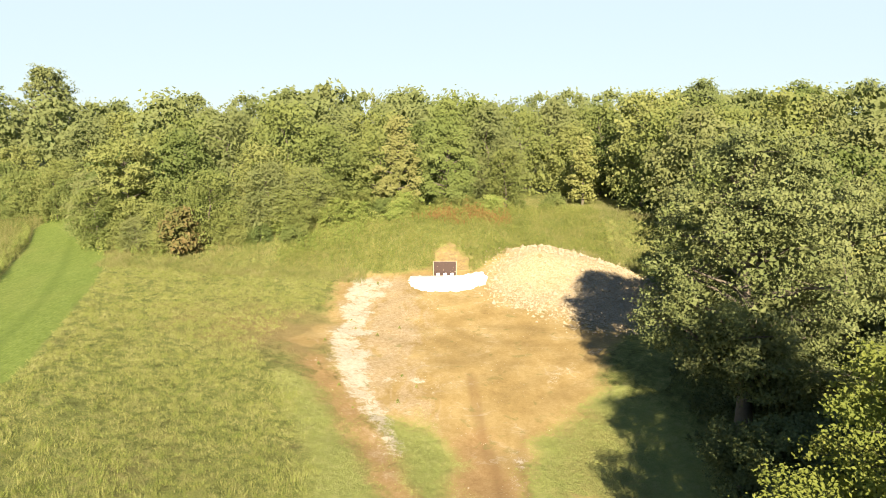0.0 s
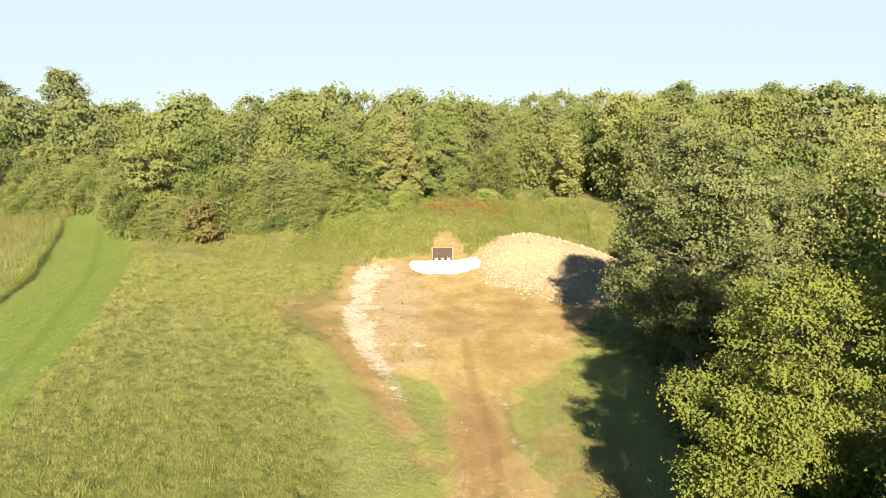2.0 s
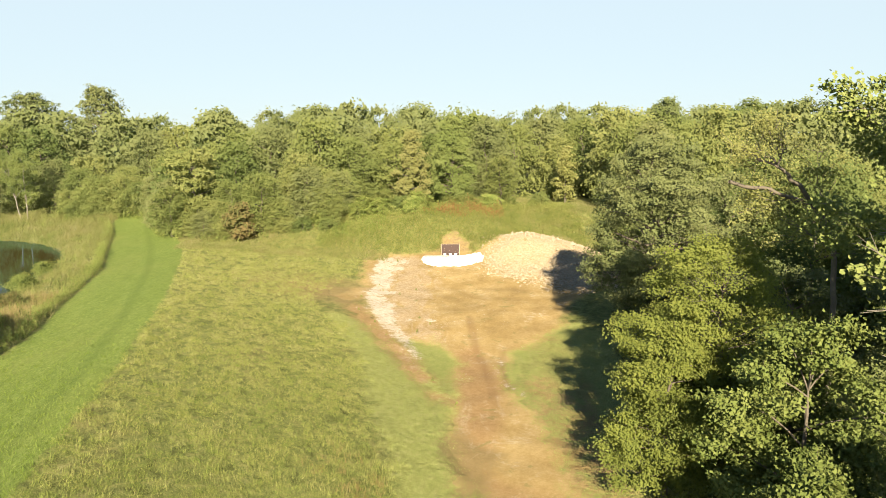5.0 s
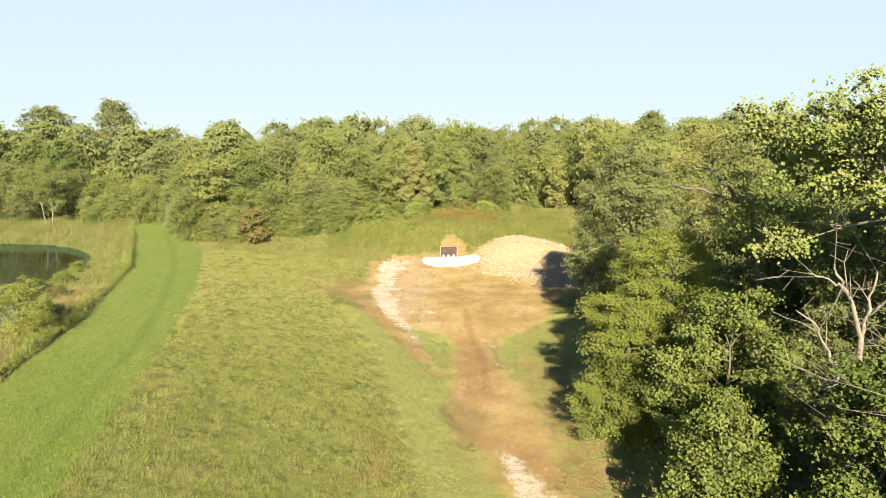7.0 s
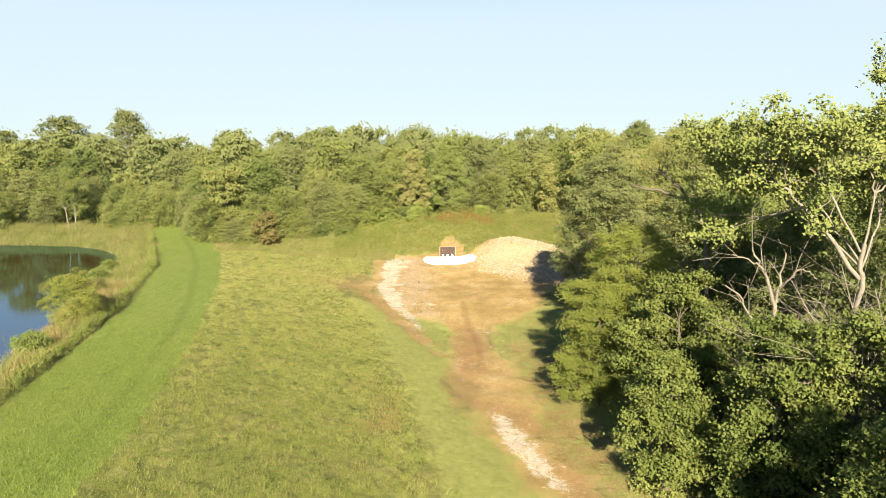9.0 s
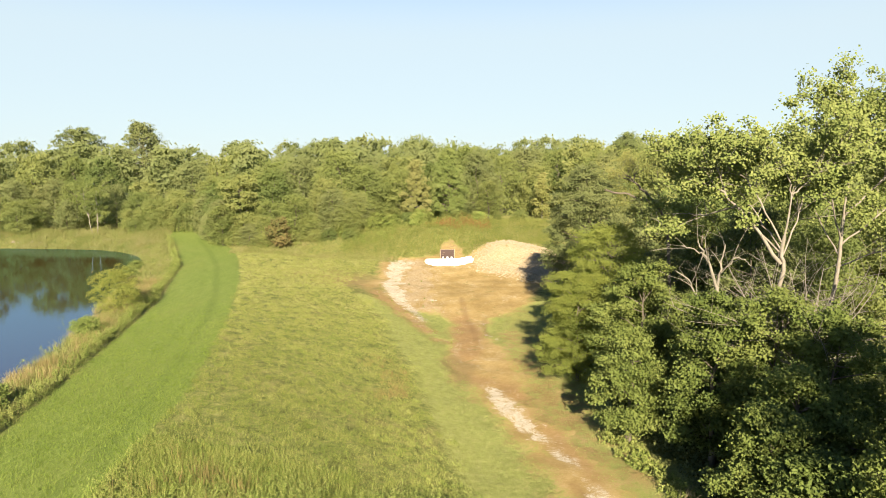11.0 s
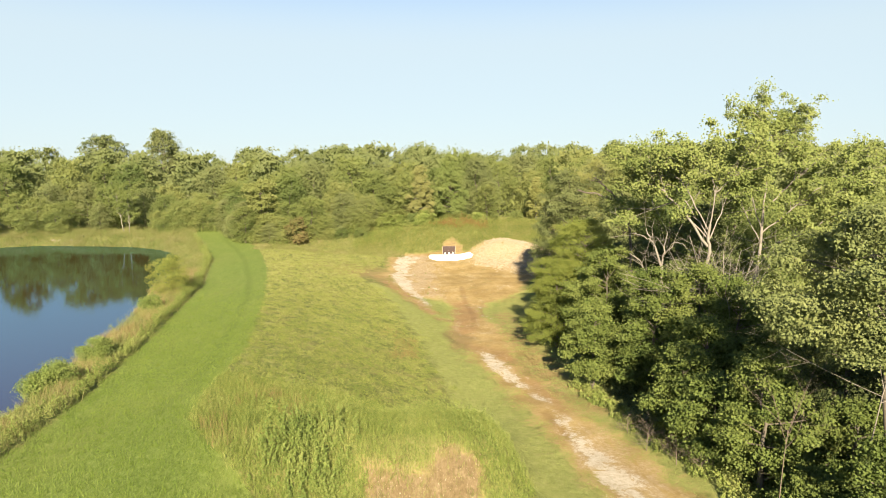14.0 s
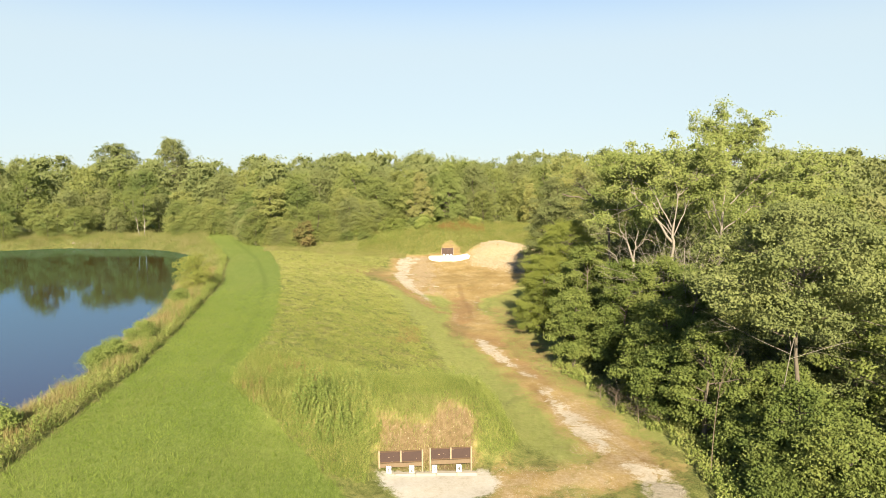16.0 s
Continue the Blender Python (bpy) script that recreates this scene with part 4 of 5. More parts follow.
def on_face(x, y):
    return (x > -4.6) & (x < 2.2) & (y < -18.6) & (y > -22.3) & (RNG.random(np.shape(x)) < np.where(x < -0.6, 0.9, 0.3))


ox, oy, _ = tufted(RNG, 900, 9, 0.12, -5, 2.5, -23, -18, on_face)
stuff("dry_grass", *blades(RNG, ox, oy, 0.4, 0.014, 0.6), REED, "thin dry grass on the backstop's bare face", "grass")


def far_field(x, y):
    m_ = masks(x, y)
    a = (x > 12) & (x < 26) & (y > 66) & (y < 97) & (m_["pile"] < -0.1)
    b = (x > -36) & (x < -8) & (y > 64) & (y < 74)
    return a | b


fx, fy, _ = tufted(RNG, 18000, 9, 0.2, -36, 26, 64, 97, lambda x, y: far_field(x, y) | on_far_berm(x, y))
stuff("rough_grass", *blades(RNG, fx, fy, 0.45, 0.022, 0.7), REED, "rough yellow-green grass at the wood's edge", "grass")


# ---- woodland ----
def front_edge(x):
    return lerp(x, [(-170, 60), (-120, 72), (-100, 80), (-85, 85), (-62, 89), (-51, 91), (-46, 86), (-43, 77), (-38, 72.5), (-28, 71.5), (-18, 74), (-13, 80), (16, 86), (20, 95), (25, 96), (27, 88), (30, 30), (32, 20), (200, 18)])


stuff("foot_weeds", *weed_mass(3600, (-66, 2, 66, 92), lambda x, y: np.abs(y - front_edge(x) + 1.2 + 0.8 * soft(x * 0.8, y * 0.8, 2.7)) < 1.3, 1.0, 0.13, 27, 1.2, 16), WEED, "leafy green growth along the foot of the wood", "weeds")


KINDS = []
for i in range(11):
    spec = dict(seed=40 + i, height=10.0, radius=3.8 + 0.5 * (i % 3), base=0.4, count=36 + i % 5, knob=0.78, twigs=-2, bough=3, n_leaves=4900, size=0.19, even=True, tri=True, sides=3, per_spray=7, pointed=(0.0, 0.25, 0.1)[i % 3], spray=0.42, shell=0.58, inner=30, inner_size=0.27)
    if i > 8:                                        # stand nearest the track: finer leaves
        spec.update(n_leaves=13000, size=0.11, per_spray=20, inner=70, inner_size=0.15)
    KINDS.append(plant_parts(**spec))
WOODLEAF = leaf_mat("shaded_green_leaf", [(0.05, (0.066, 0.094, 0.028)), (0.45, (0.106, 0.134, 0.038)), (0.9, (0.170, 0.182, 0.056))], glow=0.4, speck=0.16, own=0.5)
GREYLEAF = leaf_mat("grey_green_leaf", [(0.05, (0.091, 0.110, 0.042)), (0.45, (0.134, 0.150, 0.056)), (0.9, (0.182, 0.188, 0.074))], glow=0.4, speck=0.16, own=0.5)
LEAFS = [FOREST, WOODLEAF, FOREST, WOODLEAF, GREYLEAF, FOREST, WOODLEAF, GREYLEAF, FOREST, WOODLEAF, FOREST]
LABELS = ["green broadleaf woodland tree in full leaf", "fresh green woodland tree", "green woodland tree with an uneven crown", "leafy green woodland tree", "dense green woodland tree", "light green woodland tree in leaf", "dark green woodland tree", "rounded green woodland tree", "green rounded woodland tree in leaf", "dense green woodland tree with small leaves", "tall green woodland tree with small leaves"]
WOODS = []
for (wv_, wf_, lv_, lf_), lm, lb in zip(KINDS, LEAFS, LABELS):
    root = new("woodland_tree")
    t, c = new("trunk", mesh_from("trunk", wv_, wf_, BARK, True)), new("crown", mesh_from("crown", lv_, lf_, lm))
    t.parent = c.parent = root
    tagged(root, lb, "tree", "trees of the wood")
    WOODS.append(root)

rnd = random.Random(5)
SINGLE = [(0.4, 83, 4.4), (-5.6, 82, 2.6), (19.5, 90, 2.0), (-29, 72, 2.4), (-37.5, 76.5, 4.0)]   # trees set singly below
spots, far_spots = [], []
tries = 0
while tries < 16000:
    tries += 1
    y = rnd.uniform(18, 205)
    x = rnd.uniform(-0.72, 0.74) * (y + 62) * 1.05
    d = y - front_edge(x)
    if x > 22 and y < 100:
        d = min(d + 2, (x - 25 + rnd.uniform(-1, 1)) * 1.0)
    if d < 0 or (x > 22 and y < 22):
        continue
    near = d < 20 or (22 < x < 46 and y < 75)
    if any(math.hypot(x - a, y - b) < r + 1.5 or (y < b and abs(x - a) < 0.8 * r) for a, b, r in SINGLE):
        continue
    gap = 3.6 if d < 5 else 5.0 if near else 8.2
    pool = spots if near else far_spots
    if any((x - a) ** 2 + (y - b) ** 2 < gap * gap for a, b, *_ in pool):
        continue
    if near and len(spots) >= 100 or not near and len(far_spots) >= 155:
        continue
    tall = 5.5 + 0.62 * min(d, 14) + rnd.uniform(-1.2, 2.2)
    if x < -45 and d < 16:
        tall = 5.0 + 0.42 * d + rnd.uniform(-1.0, 1.2)
    if not near:
        tall = rnd.uniform(12.5, 18.5)
    if x > 24 and y < 110:
        tall = max(tall, rnd.uniform(12.5, 16.5))
    kind = rnd.randrange(9)
    pool.append((x, y, tall, 9 + kind % 2 if 22 < x < 46 and y < 58 else kind, rnd.uniform(-45, 45)))
for i in range(30):                                  # low growth along the wood's foot
    x = -64 + i * 1.75 + rnd.uniform(-0.5, 0.5)
    spots.append((x, front_edge(x) - rnd.uniform(-1.6, 0.8), rnd.uniform(2.6, 8.4), rnd.randrange(9), rnd.uniform(-60, 60)))
used = set()
for x, y, tall, k, turn in spots:
    s = tall / 10.0
    wide = 1.15 * s + 0.06 if tall < 5.4 else s ** 0.75
    m_ = pose(x, y, float(ground_z(x, y, False)) - 0.1, 0, 0, turn) @ Matrix.Diagonal((wide, wide, s, 1))
    if k in used:
        o = copy_thing(WOODS[k], m_)
        o.matrix_basis = m_
    else:
        used.add(k)
        WOODS[k].matrix_basis = m_

# trees further back stand as one mass
vs, fs, at = [], [], 0
FARK = [plant_parts(seed=80 + i, height=10.0, radius=4.0, base=3.0, count=20, knob=0.8, n_leaves=1650, size=0.28, even=True, tri=True, pointed=0.1 * (i % 3), spray=0.5, per_spray=8, inner=14, inner_size=0.5)[2:] for i in range(6)]
for x, y, tall, k, turn in far_spots:
    lv_, lf_ = FARK[k % 6]
    s, a = tall / 10.0, radians(turn)
    xy = lv_[:, :2] @ np.array([[math.cos(a), math.sin(a)], [-math.sin(a), math.cos(a)]]) * s ** 0.8
    vs.append(np.column_stack([xy[:, 0] + x, xy[:, 1] + y, lv_[:, 2] * s + float(ground_z(x, y, False))]))
    fs.append(lf_ + at)
    at += len(lv_)
stuff("far_woods", np.concatenate(vs), np.concatenate(fs), DISTANT, "distant green woodland canopy", "woods")

# trees told apart in the wood
plant("conical_tree", dict(seed=201, height=14.8, radius=4.5, base=0.8, count=64, knob=0.75, n_leaves=17000, size=0.15, tri=True, even=True, pointed=0.6, spray=0.3, shell=0.6, inner=60, inner_size=0.3), CONE, BARK, "tall conical fresh green tree at the wood's edge", "tree", at=(0.4, 83))
plant("gold_tree", dict(seed=202, height=12.2, radius=2.8, base=0.2, count=30, knob=0.8, n_leaves=7000, size=0.2, pointed=0.2, spray=0.3, even=True), TAN, BARK, "tree turning gold beside the conical tree", "tree", at=(-5.6, 82.0))
plant("gold_tree", dict(seed=203, height=9.5, radius=2.0, base=0.2, count=12, n_leaves=3600, size=0.26, pointed=0.2, spray=0.3), GOLD, BARK, "slender tree with yellowing leaves", "tree", at=(19.5, 90))
plant("tall_tree", dict(seed=204, height=22.5, radius=9, base=4, count=42, knob=0.85, n_leaves=13000, size=0.27, tri=True, spray=0.4, inner=70, inner_size=0.5), OAK, BARK, "tall spreading dark tree above the canopy", "tree", at=(-107, 150))
plant("tall_tree", dict(seed=205, height=24, radius=8.5, base=4, count=42, knob=0.85, n_leaves=13000, size=0.27, tri=True, spray=0.4, inner=70, inner_size=0.5), OAK, BARK, "tall dark tree standing above the canopy", "tree", at=(-87, 146))
plant("tall_tree", dict(seed=221, height=18.4, radius=5.6, base=4, count=34, knob=0.8, n_leaves=11000, size=0.2, tri=True, even=True, spray=0.4, inner=50, inner_size=0.35, pointed=0.35), OAK, BARK, "tall dark tree rising over the wood", "tree", at=(39, 100))
plant("tall_tree", dict(seed=222, height=17.6, radius=7.0, base=5, count=34, knob=0.8, n_leaves=11000, size=0.22, tri=True, even=True, spray=0.4, inner=50, inner_size=0.35), FOREST, BARK, "broad green tree rising over the wood", "tree", at=(56, 104))
plant("tall_tree", dict(seed=223, height=18.0, radius=6.4, base=5, count=34, knob=0.8, n_leaves=11000, size=0.22, tri=True, spray=0.4, inner=50, inner_size=0.35), OAK, BARK, "dark rounded tree rising over the wood", "tree", at=(64.5, 100))
plant("rust_tree", dict(seed=206, height=5.0, radius=2.2, base=0.1, count=14, n_leaves=4200, size=0.26, spray=0.28), RUST, BARK, "small tree with rust-brown leaves at the wood's edge", "tree", at=(-29.0, 70.4))
plant("pale_tree", dict(seed=207, height=12.5, radius=4.6, base=1.5, count=20, n_leaves=9000, size=0.24, spray=0.28, flat=0.5), FOREST, BARK, "layered pale green tree at the lawn's end", "tree", at=(-37.5, 76.5))

# brush over the far bank's left shoulder and along its crest
brush_rnd = random.Random(61)
BUSH = [plant("bank_brush", dict(seed=211 + i, height=2.6, radius=1.7, base=0.1, count=14, n_leaves=2400, size=0.12, even=True, tri=True, spray=0.2, per_spray=9, inner=20, inner_size=0.22, trunk=0.04, sides=3, twigs=-2), lm, BARK, lb, "shrub", "brush on the far bank") for i, (lm, lb) in enumerate([(WEED, "leafy green brush on the far earth bank"), (FOREST, "olive green brush on the far earth bank"), (WOODLEAF, "dark green brush at the wood's foot")])]
brush_at = []
for k in range(54):
    x = -25 + 22 * brush_rnd.random() ** 0.8 if k < 34 else brush_rnd.uniform(-8, 15)
    y = front_edge(x) - brush_rnd.uniform(0.0, 1.0) * lerp(x, [(-25, 1.5), (-17, 4.0), (-12, 7.5), (-4, 6.0)]) if k < 34 else lerp(x, [(-8, 79), (15, 83.5)]) + brush_rnd.uniform(-1.5, 2.0)
    grow = brush_rnd.uniform(0.6, 1.25) if k < 34 else brush_rnd.uniform(0.5, 0.95)
    m_ = pose(x, float(y), float(ground_z(x, y, False)) - 0.1, 0, 0, brush_rnd.uniform(0, 360)) @ Matrix.Scale(float(grow), 4)
    if k < 3:
        BUSH[k].matrix_basis = m_
    else:
        copy_thing(BUSH[k % 3], m_).matrix_basis = m_

# ---- trees along the track ----
plant("oak_tree", dict(seed=301, height=17.8, radius=5.6, base=2.8, count=50, knob=0.8, n_leaves=72000, size=0.11, per_spray=90, spray=0.34, shell=0.72, inner=70, inner_size=0.24, tri=True, trunk=0.38, twigs=3, lean=(-0.7, 0)), OAK, BARK, "large dark green oak beside the bare ground", "tree", at=(17.4, 34.6))
plant("hickory_tree", dict(seed=302, height=9.8, radius=3.1, base=0.4, count=44, n_leaves=33000, size=0.075, per_spray=60, spray=0.26, knob=0.85, flat=0.62, shell=0.66, long=1.8, trunk=0.13, twigs=2, inner=80, inner_size=0.10, even=True), PALE, BARK, "yellow-green tree with layered sprays of leaves", "tree", at=(11.2, 13.0))
plant("hickory_tree", dict(seed=305, height=13.6, radius=4.5, base=3.0, count=40, n_leaves=40000, size=0.075, per_spray=60, spray=0.28, knob=0.8, flat=0.55, shell=0.66, long=1.8, trunk=0.15, twigs=3, inner=80, inner_size=0.10, even=True), PALE, BARK, "wide yellow-green tree with open layered boughs", "tree", at=(14.3, 15.2))
GREEN = [
    # x, y, top above the foot, crown radius, leaf, seed
    (12.4, 1.4, 8.0, 2.7, MID, 311), (14.8, 7.4, 11.6, 4.0, MID, 312), (16.4, -2.7, 11.4, 3.2, MID, 313), (19.2, -4.4, 12.0, 3.6, MID, 310), (20.8, -7.6, 11.4, 3.4, MID, 314),
    (17.8, -9.6, 8.8, 2.9, MID, 331), (15.6, -11.6, 7.4, 2.6, MID, 332), (16.2, -14.6, 6.2, 2.4, MID, 333), (17.6, -18.0, 8.6, 2.7, MID, 317), (22.4, -18.6, 5.6, 3.0, MID, 321),
    (21.2, -22.6, 16.8, 5.6, LIMBY, 315), (21.6, -26.8, 5.0, 3.2, MID, 316), (20.6, -29.0, 5.2, 3.2, MID, 318), (18.6, -22.2, 3.2, 2.0, MID, 328), (19.0, -25.4, 3.2, 2.0, MID, 329), (18.2, -27.4, 2.4, 1.7, MID, 330), (20.0, -25.2, 6.4, 2.6, MID, 334),
    (27.0, -28.5, 7.0, 4.6, MID, 319), (31.0, -20.0, 15.0, 6.0, MID, 320), (15.6, 26.5, 4.8, 2.8, OAK, 322), (14.4, 22.4, 4.4, 2.2, OAK, 335), (15.0, 29.6, 3.4, 2.0, OAK, 336),
    # seeds above 340: added understory, its dark leaf standing in for deep shade
    (27.5, -9.5, 9.0, 4.6, OAK, 341), (29.5, -15.5, 9.5, 4.8, OAK, 342), (16.0, 10.6, 9.4, 3.0, MID, 309), (24.6, 38.0, 15.0, 4.6, OAK, 308), (20.8, 20.0, 10.4, 4.2, OAK, 346), (18.0, 27.0, 5.0, 3.2, OAK, 347), (22.0, 30.0, 8.0, 4.0, OAK, 348), (18.6, -1.8, 5.6, 3.2, OAK, 349), (25.5, 4.0, 9.0, 4.4, OAK, 350),
    # 325, hidden from view, and 346 are made tall to shade the gap behind
    (22.5, 44.0, 12.0, 5.0, OAK, 323), (30.2, -3.6, 17.6, 5.2, SYC, 324), (26.0, 13.5, 15.0, 5.0, OAK, 325), (37.0, -9.0, 16.0, 6.0, MID, 326), (23.5, 57, 9.5, 4.2, MID, 327),
]
for x, y, h, r, lm, sd in GREEN:
    plant("broadleaf_tree", dict(seed=sd, height=h, radius=r, base=(9.2 if sd == 315 else 0.8), count=int(20 + r * 5), knob=(0.6 if y < -16 else 0.72), n_leaves=int((550 if sd > 340 else 1600 if x < 23 or sd == 315 else 600) * r * r + 2500), size=(0.095 if y < -20 else 0.108), spray=0.28, shell=0.68, flat=0.6, trunk=0.16, twigs=1, bough=2, per_spray=44, inner=(60 if sd > 340 else 110), inner_size=0.2, tri=True), lm, BARK, "dense green broadleaf tree beside the track", "tree", "trees along the track", at=(x, y))

# sycamores with pale limbs, clumped big leaves
def limb_tree(name, seed, limbs, leaf, bark, label, at, clump=0.36, per=70, size=0.15, subs=19, bare=0.05, reach=(1.0, 3.4)):
    """A tree drawn by its main limbs (line of points above the foot, and thickness); side boughs fork off and end in leaf clumps."""
    rng = np.random.default_rng(seed)
    vs_, fs_, tips, base = [], [], [], 0

    def add(q, r, sides):
        nonlocal base
        v, f = tube(q, r, sides, base)
        vs_.append(v), fs_.append(f)
        base += len(v)

    for pts, r0, r1 in limbs:
        pts = np.array(pts, float)
        s_ = np.linspace(0, len(pts) - 1, 4 * len(pts))
        q = np.stack([np.interp(s_, np.arange(len(pts)), pts[:, i]) for i in range(3)], 1)
        q[1:-1] = (q[:-2] + 2 * q[1:-1] + q[2:]) / 4 + rng.normal(0, 0.05, (len(q) - 2, 3))
        rad = 0.42 * np.linspace(r0, r1, len(q))
        add(q, rad, 7)
        if r1 > 0.2:
            continue
        for _ in range(subs):
            k = int(rng.integers(len(q) // 5 + 1, len(q)))
            t_ = q[min(k + 1, len(q) - 1)] - q[k - 1]
            d = t_ / np.linalg.norm(t_) + rng.normal(0, 0.75, 3) * [1, 1, 0.7] + [0, 0, 0.25]
            d /= np.linalg.norm(d)
            ln = rng.uniform(*reach)
            u = np.linspace(0, 1, 5)[:, None]
            b = q[k] + d * ln * u + rng.normal(0, 0.25, 3) * u * u
            add(b, 0.5 * rad[k] * np.linspace(1, 0.4, 5), 5)
            for _ in range(3):
                e = d + rng.normal(0, 0.6, 3)
                e /= np.linalg.norm(e)
                c = b[int(rng.integers(2, 5))] + e * rng.uniform(0.5, 1.2) * np.linspace(0, 1, 3)[:, None]
                add(c, 0.16 * rad[k] * np.array([1, 0.6, 0.3]) + 0.008, 3)
                if rng.random() > bare:
                    tips.append(c[-1])
    if leaf is None:
        ob = tagged(new(name, mesh_from(name, np.concatenate(vs_), np.concatenate(fs_), bark, True)), label, "dead tree")
        ob.matrix_basis = pose(at[0], at[1], float(ground_z(*at, False)) - 0.05)
        return ob
    tips = np.array(tips)
    pick = np.repeat(np.arange(len(tips)), per)
    cc = tips[pick] + rng.normal(0, clump, (len(pick), 3)) * [1, 1, 0.7] * rng.uniform(0.5, 1.2, len(tips))[pick][:, None]
    lv_, lf_ = leaves(rng, cc, rng.normal(0, 0.4, (len(pick), 3)) + [0.03, -0.6, 0.45], size, long=1.2)
    root = tagged(new(name), label, "tree")
    t_, c_ = new("trunk", mesh_from("trunk", np.concatenate(vs_), np.concatenate(fs_), bark, True)), new("crown", mesh_from("crown", lv_, lf_, leaf))
    t_.parent = c_.parent = root
    root.matrix_basis = pose(at[0], at[1], float(ground_z(*at, False)) - 0.05)
    return root


limb_tree("thin_gold_tree", 303, [
    ([(0, 0, -0.3), (-0.1, 0, 9), (-0.65, 0, 13.7), (-2.0, 0, 15.6), (-2.9, 0, 16.4)], 0.34, 0.22),
    ([(-2.9, 0, 16.4), (-3.9, 0.2, 17.3), (-4.4, 0.3, 17.8)], 0.18, 0.05),
    ([(-3.4, 0.1, 16.9), (-3.1, 0.4, 17.4), (-2.8, 0.5, 17.8)], 0.13, 0.04),
    ([(-2.9, 0, 16.4), (-3.9, -0.1, 16.9), (-4.9, -0.2, 17.4)], 0.13, 0.05),
    ([(-0.7, 0, 13.8), (-1.0, 0.4, 15.2), (-1.2, 0.6, 16.2)], 0.13, 0.04),
    ([(-1.4, 0, 14.8), (-2.6, 0.3, 15.2), (-3.4, 0.4, 15.2)], 0.12, 0.04),
    ([(-0.5, 0, 12.8), (-1.7, -0.3, 13.6), (-2.6, -0.4, 14.2)], 0.12, 0.04),
    ([(-2.0, 0, 15.2), (-3.6, 0, 15.6), (-5.7, -0.2, 16.1)], 0.21, 0.206),
], GOLD, BARK, "thin leaning tree with sparse yellow leaves and bare limbs", (18.6, 12.0), clump=0.27, per=60, size=0.075, subs=8, bare=0.2, reach=(0.4, 1.3))
limb_tree("sycamore_tree", 331, [
    ([(0, 0, -0.3), (0.1, 0.1, 6), (0, 0, 12.4), (0.1, 0, 14.4)], 0.40, 0.26),
    ([(0, 0, 12.6), (-1.8, 0.9, 15.4), (-3.6, 1.2, 17.2), (-4.2, 2.2, 18.4), (-4.5, 3.6, 19.3)], 0.30, 0.05),
    ([(-2.5, 1.1, 16.2), (-3.5, 3.0, 15.5), (-3.2, 6.0, 15.2), (-3.6, 8.4, 15.0)], 0.18, 0.05),
    ([(0, 0, 13.2), (-2.0, 4.0, 16.4), (-3.8, 7.4, 18.6), (-4.2, 8.2, 19.2)], 0.18, 0.05),
    ([(0.1, 0, 14.4), (0.4, 0, 17.0), (0.0, 0.2, 18.4), (-0.6, 0.3, 19.0)], 0.15, 0.04),
    ([(0.4, 0, 17.0), (1.5, -0.3, 18.0), (2.2, -0.2, 18.8)], 0.15, 0.04),
    ([(-0.1, 0, 14.0), (-1.6, 0.5, 17.0), (-2.4, 1.2, 18.4), (-2.8, 1.6, 19.2)], 0.16, 0.05),
    ([(0, 0, 13.0), (1.8, 1.6, 16.0), (3.0, 2.4, 18.6)], 0.15, 0.05),
    ([(0, 0, 13.4), (-1.4, 1.8, 16.4), (-2.4, 3.0, 18.0)], 0.14, 0.05),
], SYC, PALEBARK, "tall sycamore with white limbs and open leaf clumps", (21.0, -0.7), clump=0.38, subs=15)
limb_tree("sycamore_tree", 332, [
    ([(0, 0, -0.3), (-0.2, 0.1, 8), (0.1, 0, 15)], 0.46, 0.26),
    ([(0.1, 0, 15), (0.2, 0, 18.4), (0.4, 0.2, 20.8), (0.8, 0.4, 22.2), (1.1, 0.6, 23.0)], 0.18, 0.04),
    ([(0.2, 0, 18.6), (1.6, 0.2, 20.6), (2.6, 0.5, 21.8)], 0.14, 0.04),
    ([(0.3, 0.1, 20.4), (-0.7, 0, 21.0), (-0.9, 0, 21.8)], 0.10, 0.04),
    ([(0.1, 0, 15), (2.6, -0.6, 18), (4.2, -0.8, 19.4)], 0.18, 0.05),
    ([(0, 0, 13), (3.6, 0.4, 15.8), (6.4, 0.6, 17.8)], 0.17, 0.05),
    ([(0, 0, 13.5), (-1.6, -1.2, 16.6), (-2.0, -1.6, 18.4)], 0.15, 0.05),
    ([(0, 0, 11.5), (3.2, -1.4, 13.2), (6.8, -1.8, 15.6)], 0.14, 0.05),
    ([(0, 0, 12.2), (-1.2, 1.6, 15.6), (-0.6, 2.4, 18.8)], 0.13, 0.05),
    ([(3.6, 0.4, 15.8), (6.4, -0.6, 16.6), (8.8, -0.8, 18.6)], 0.12, 0.04),
], SYC, PALEBARK, "tallest sycamore with an open top of big leaves", (27.6, 4.2), clump=0.38)


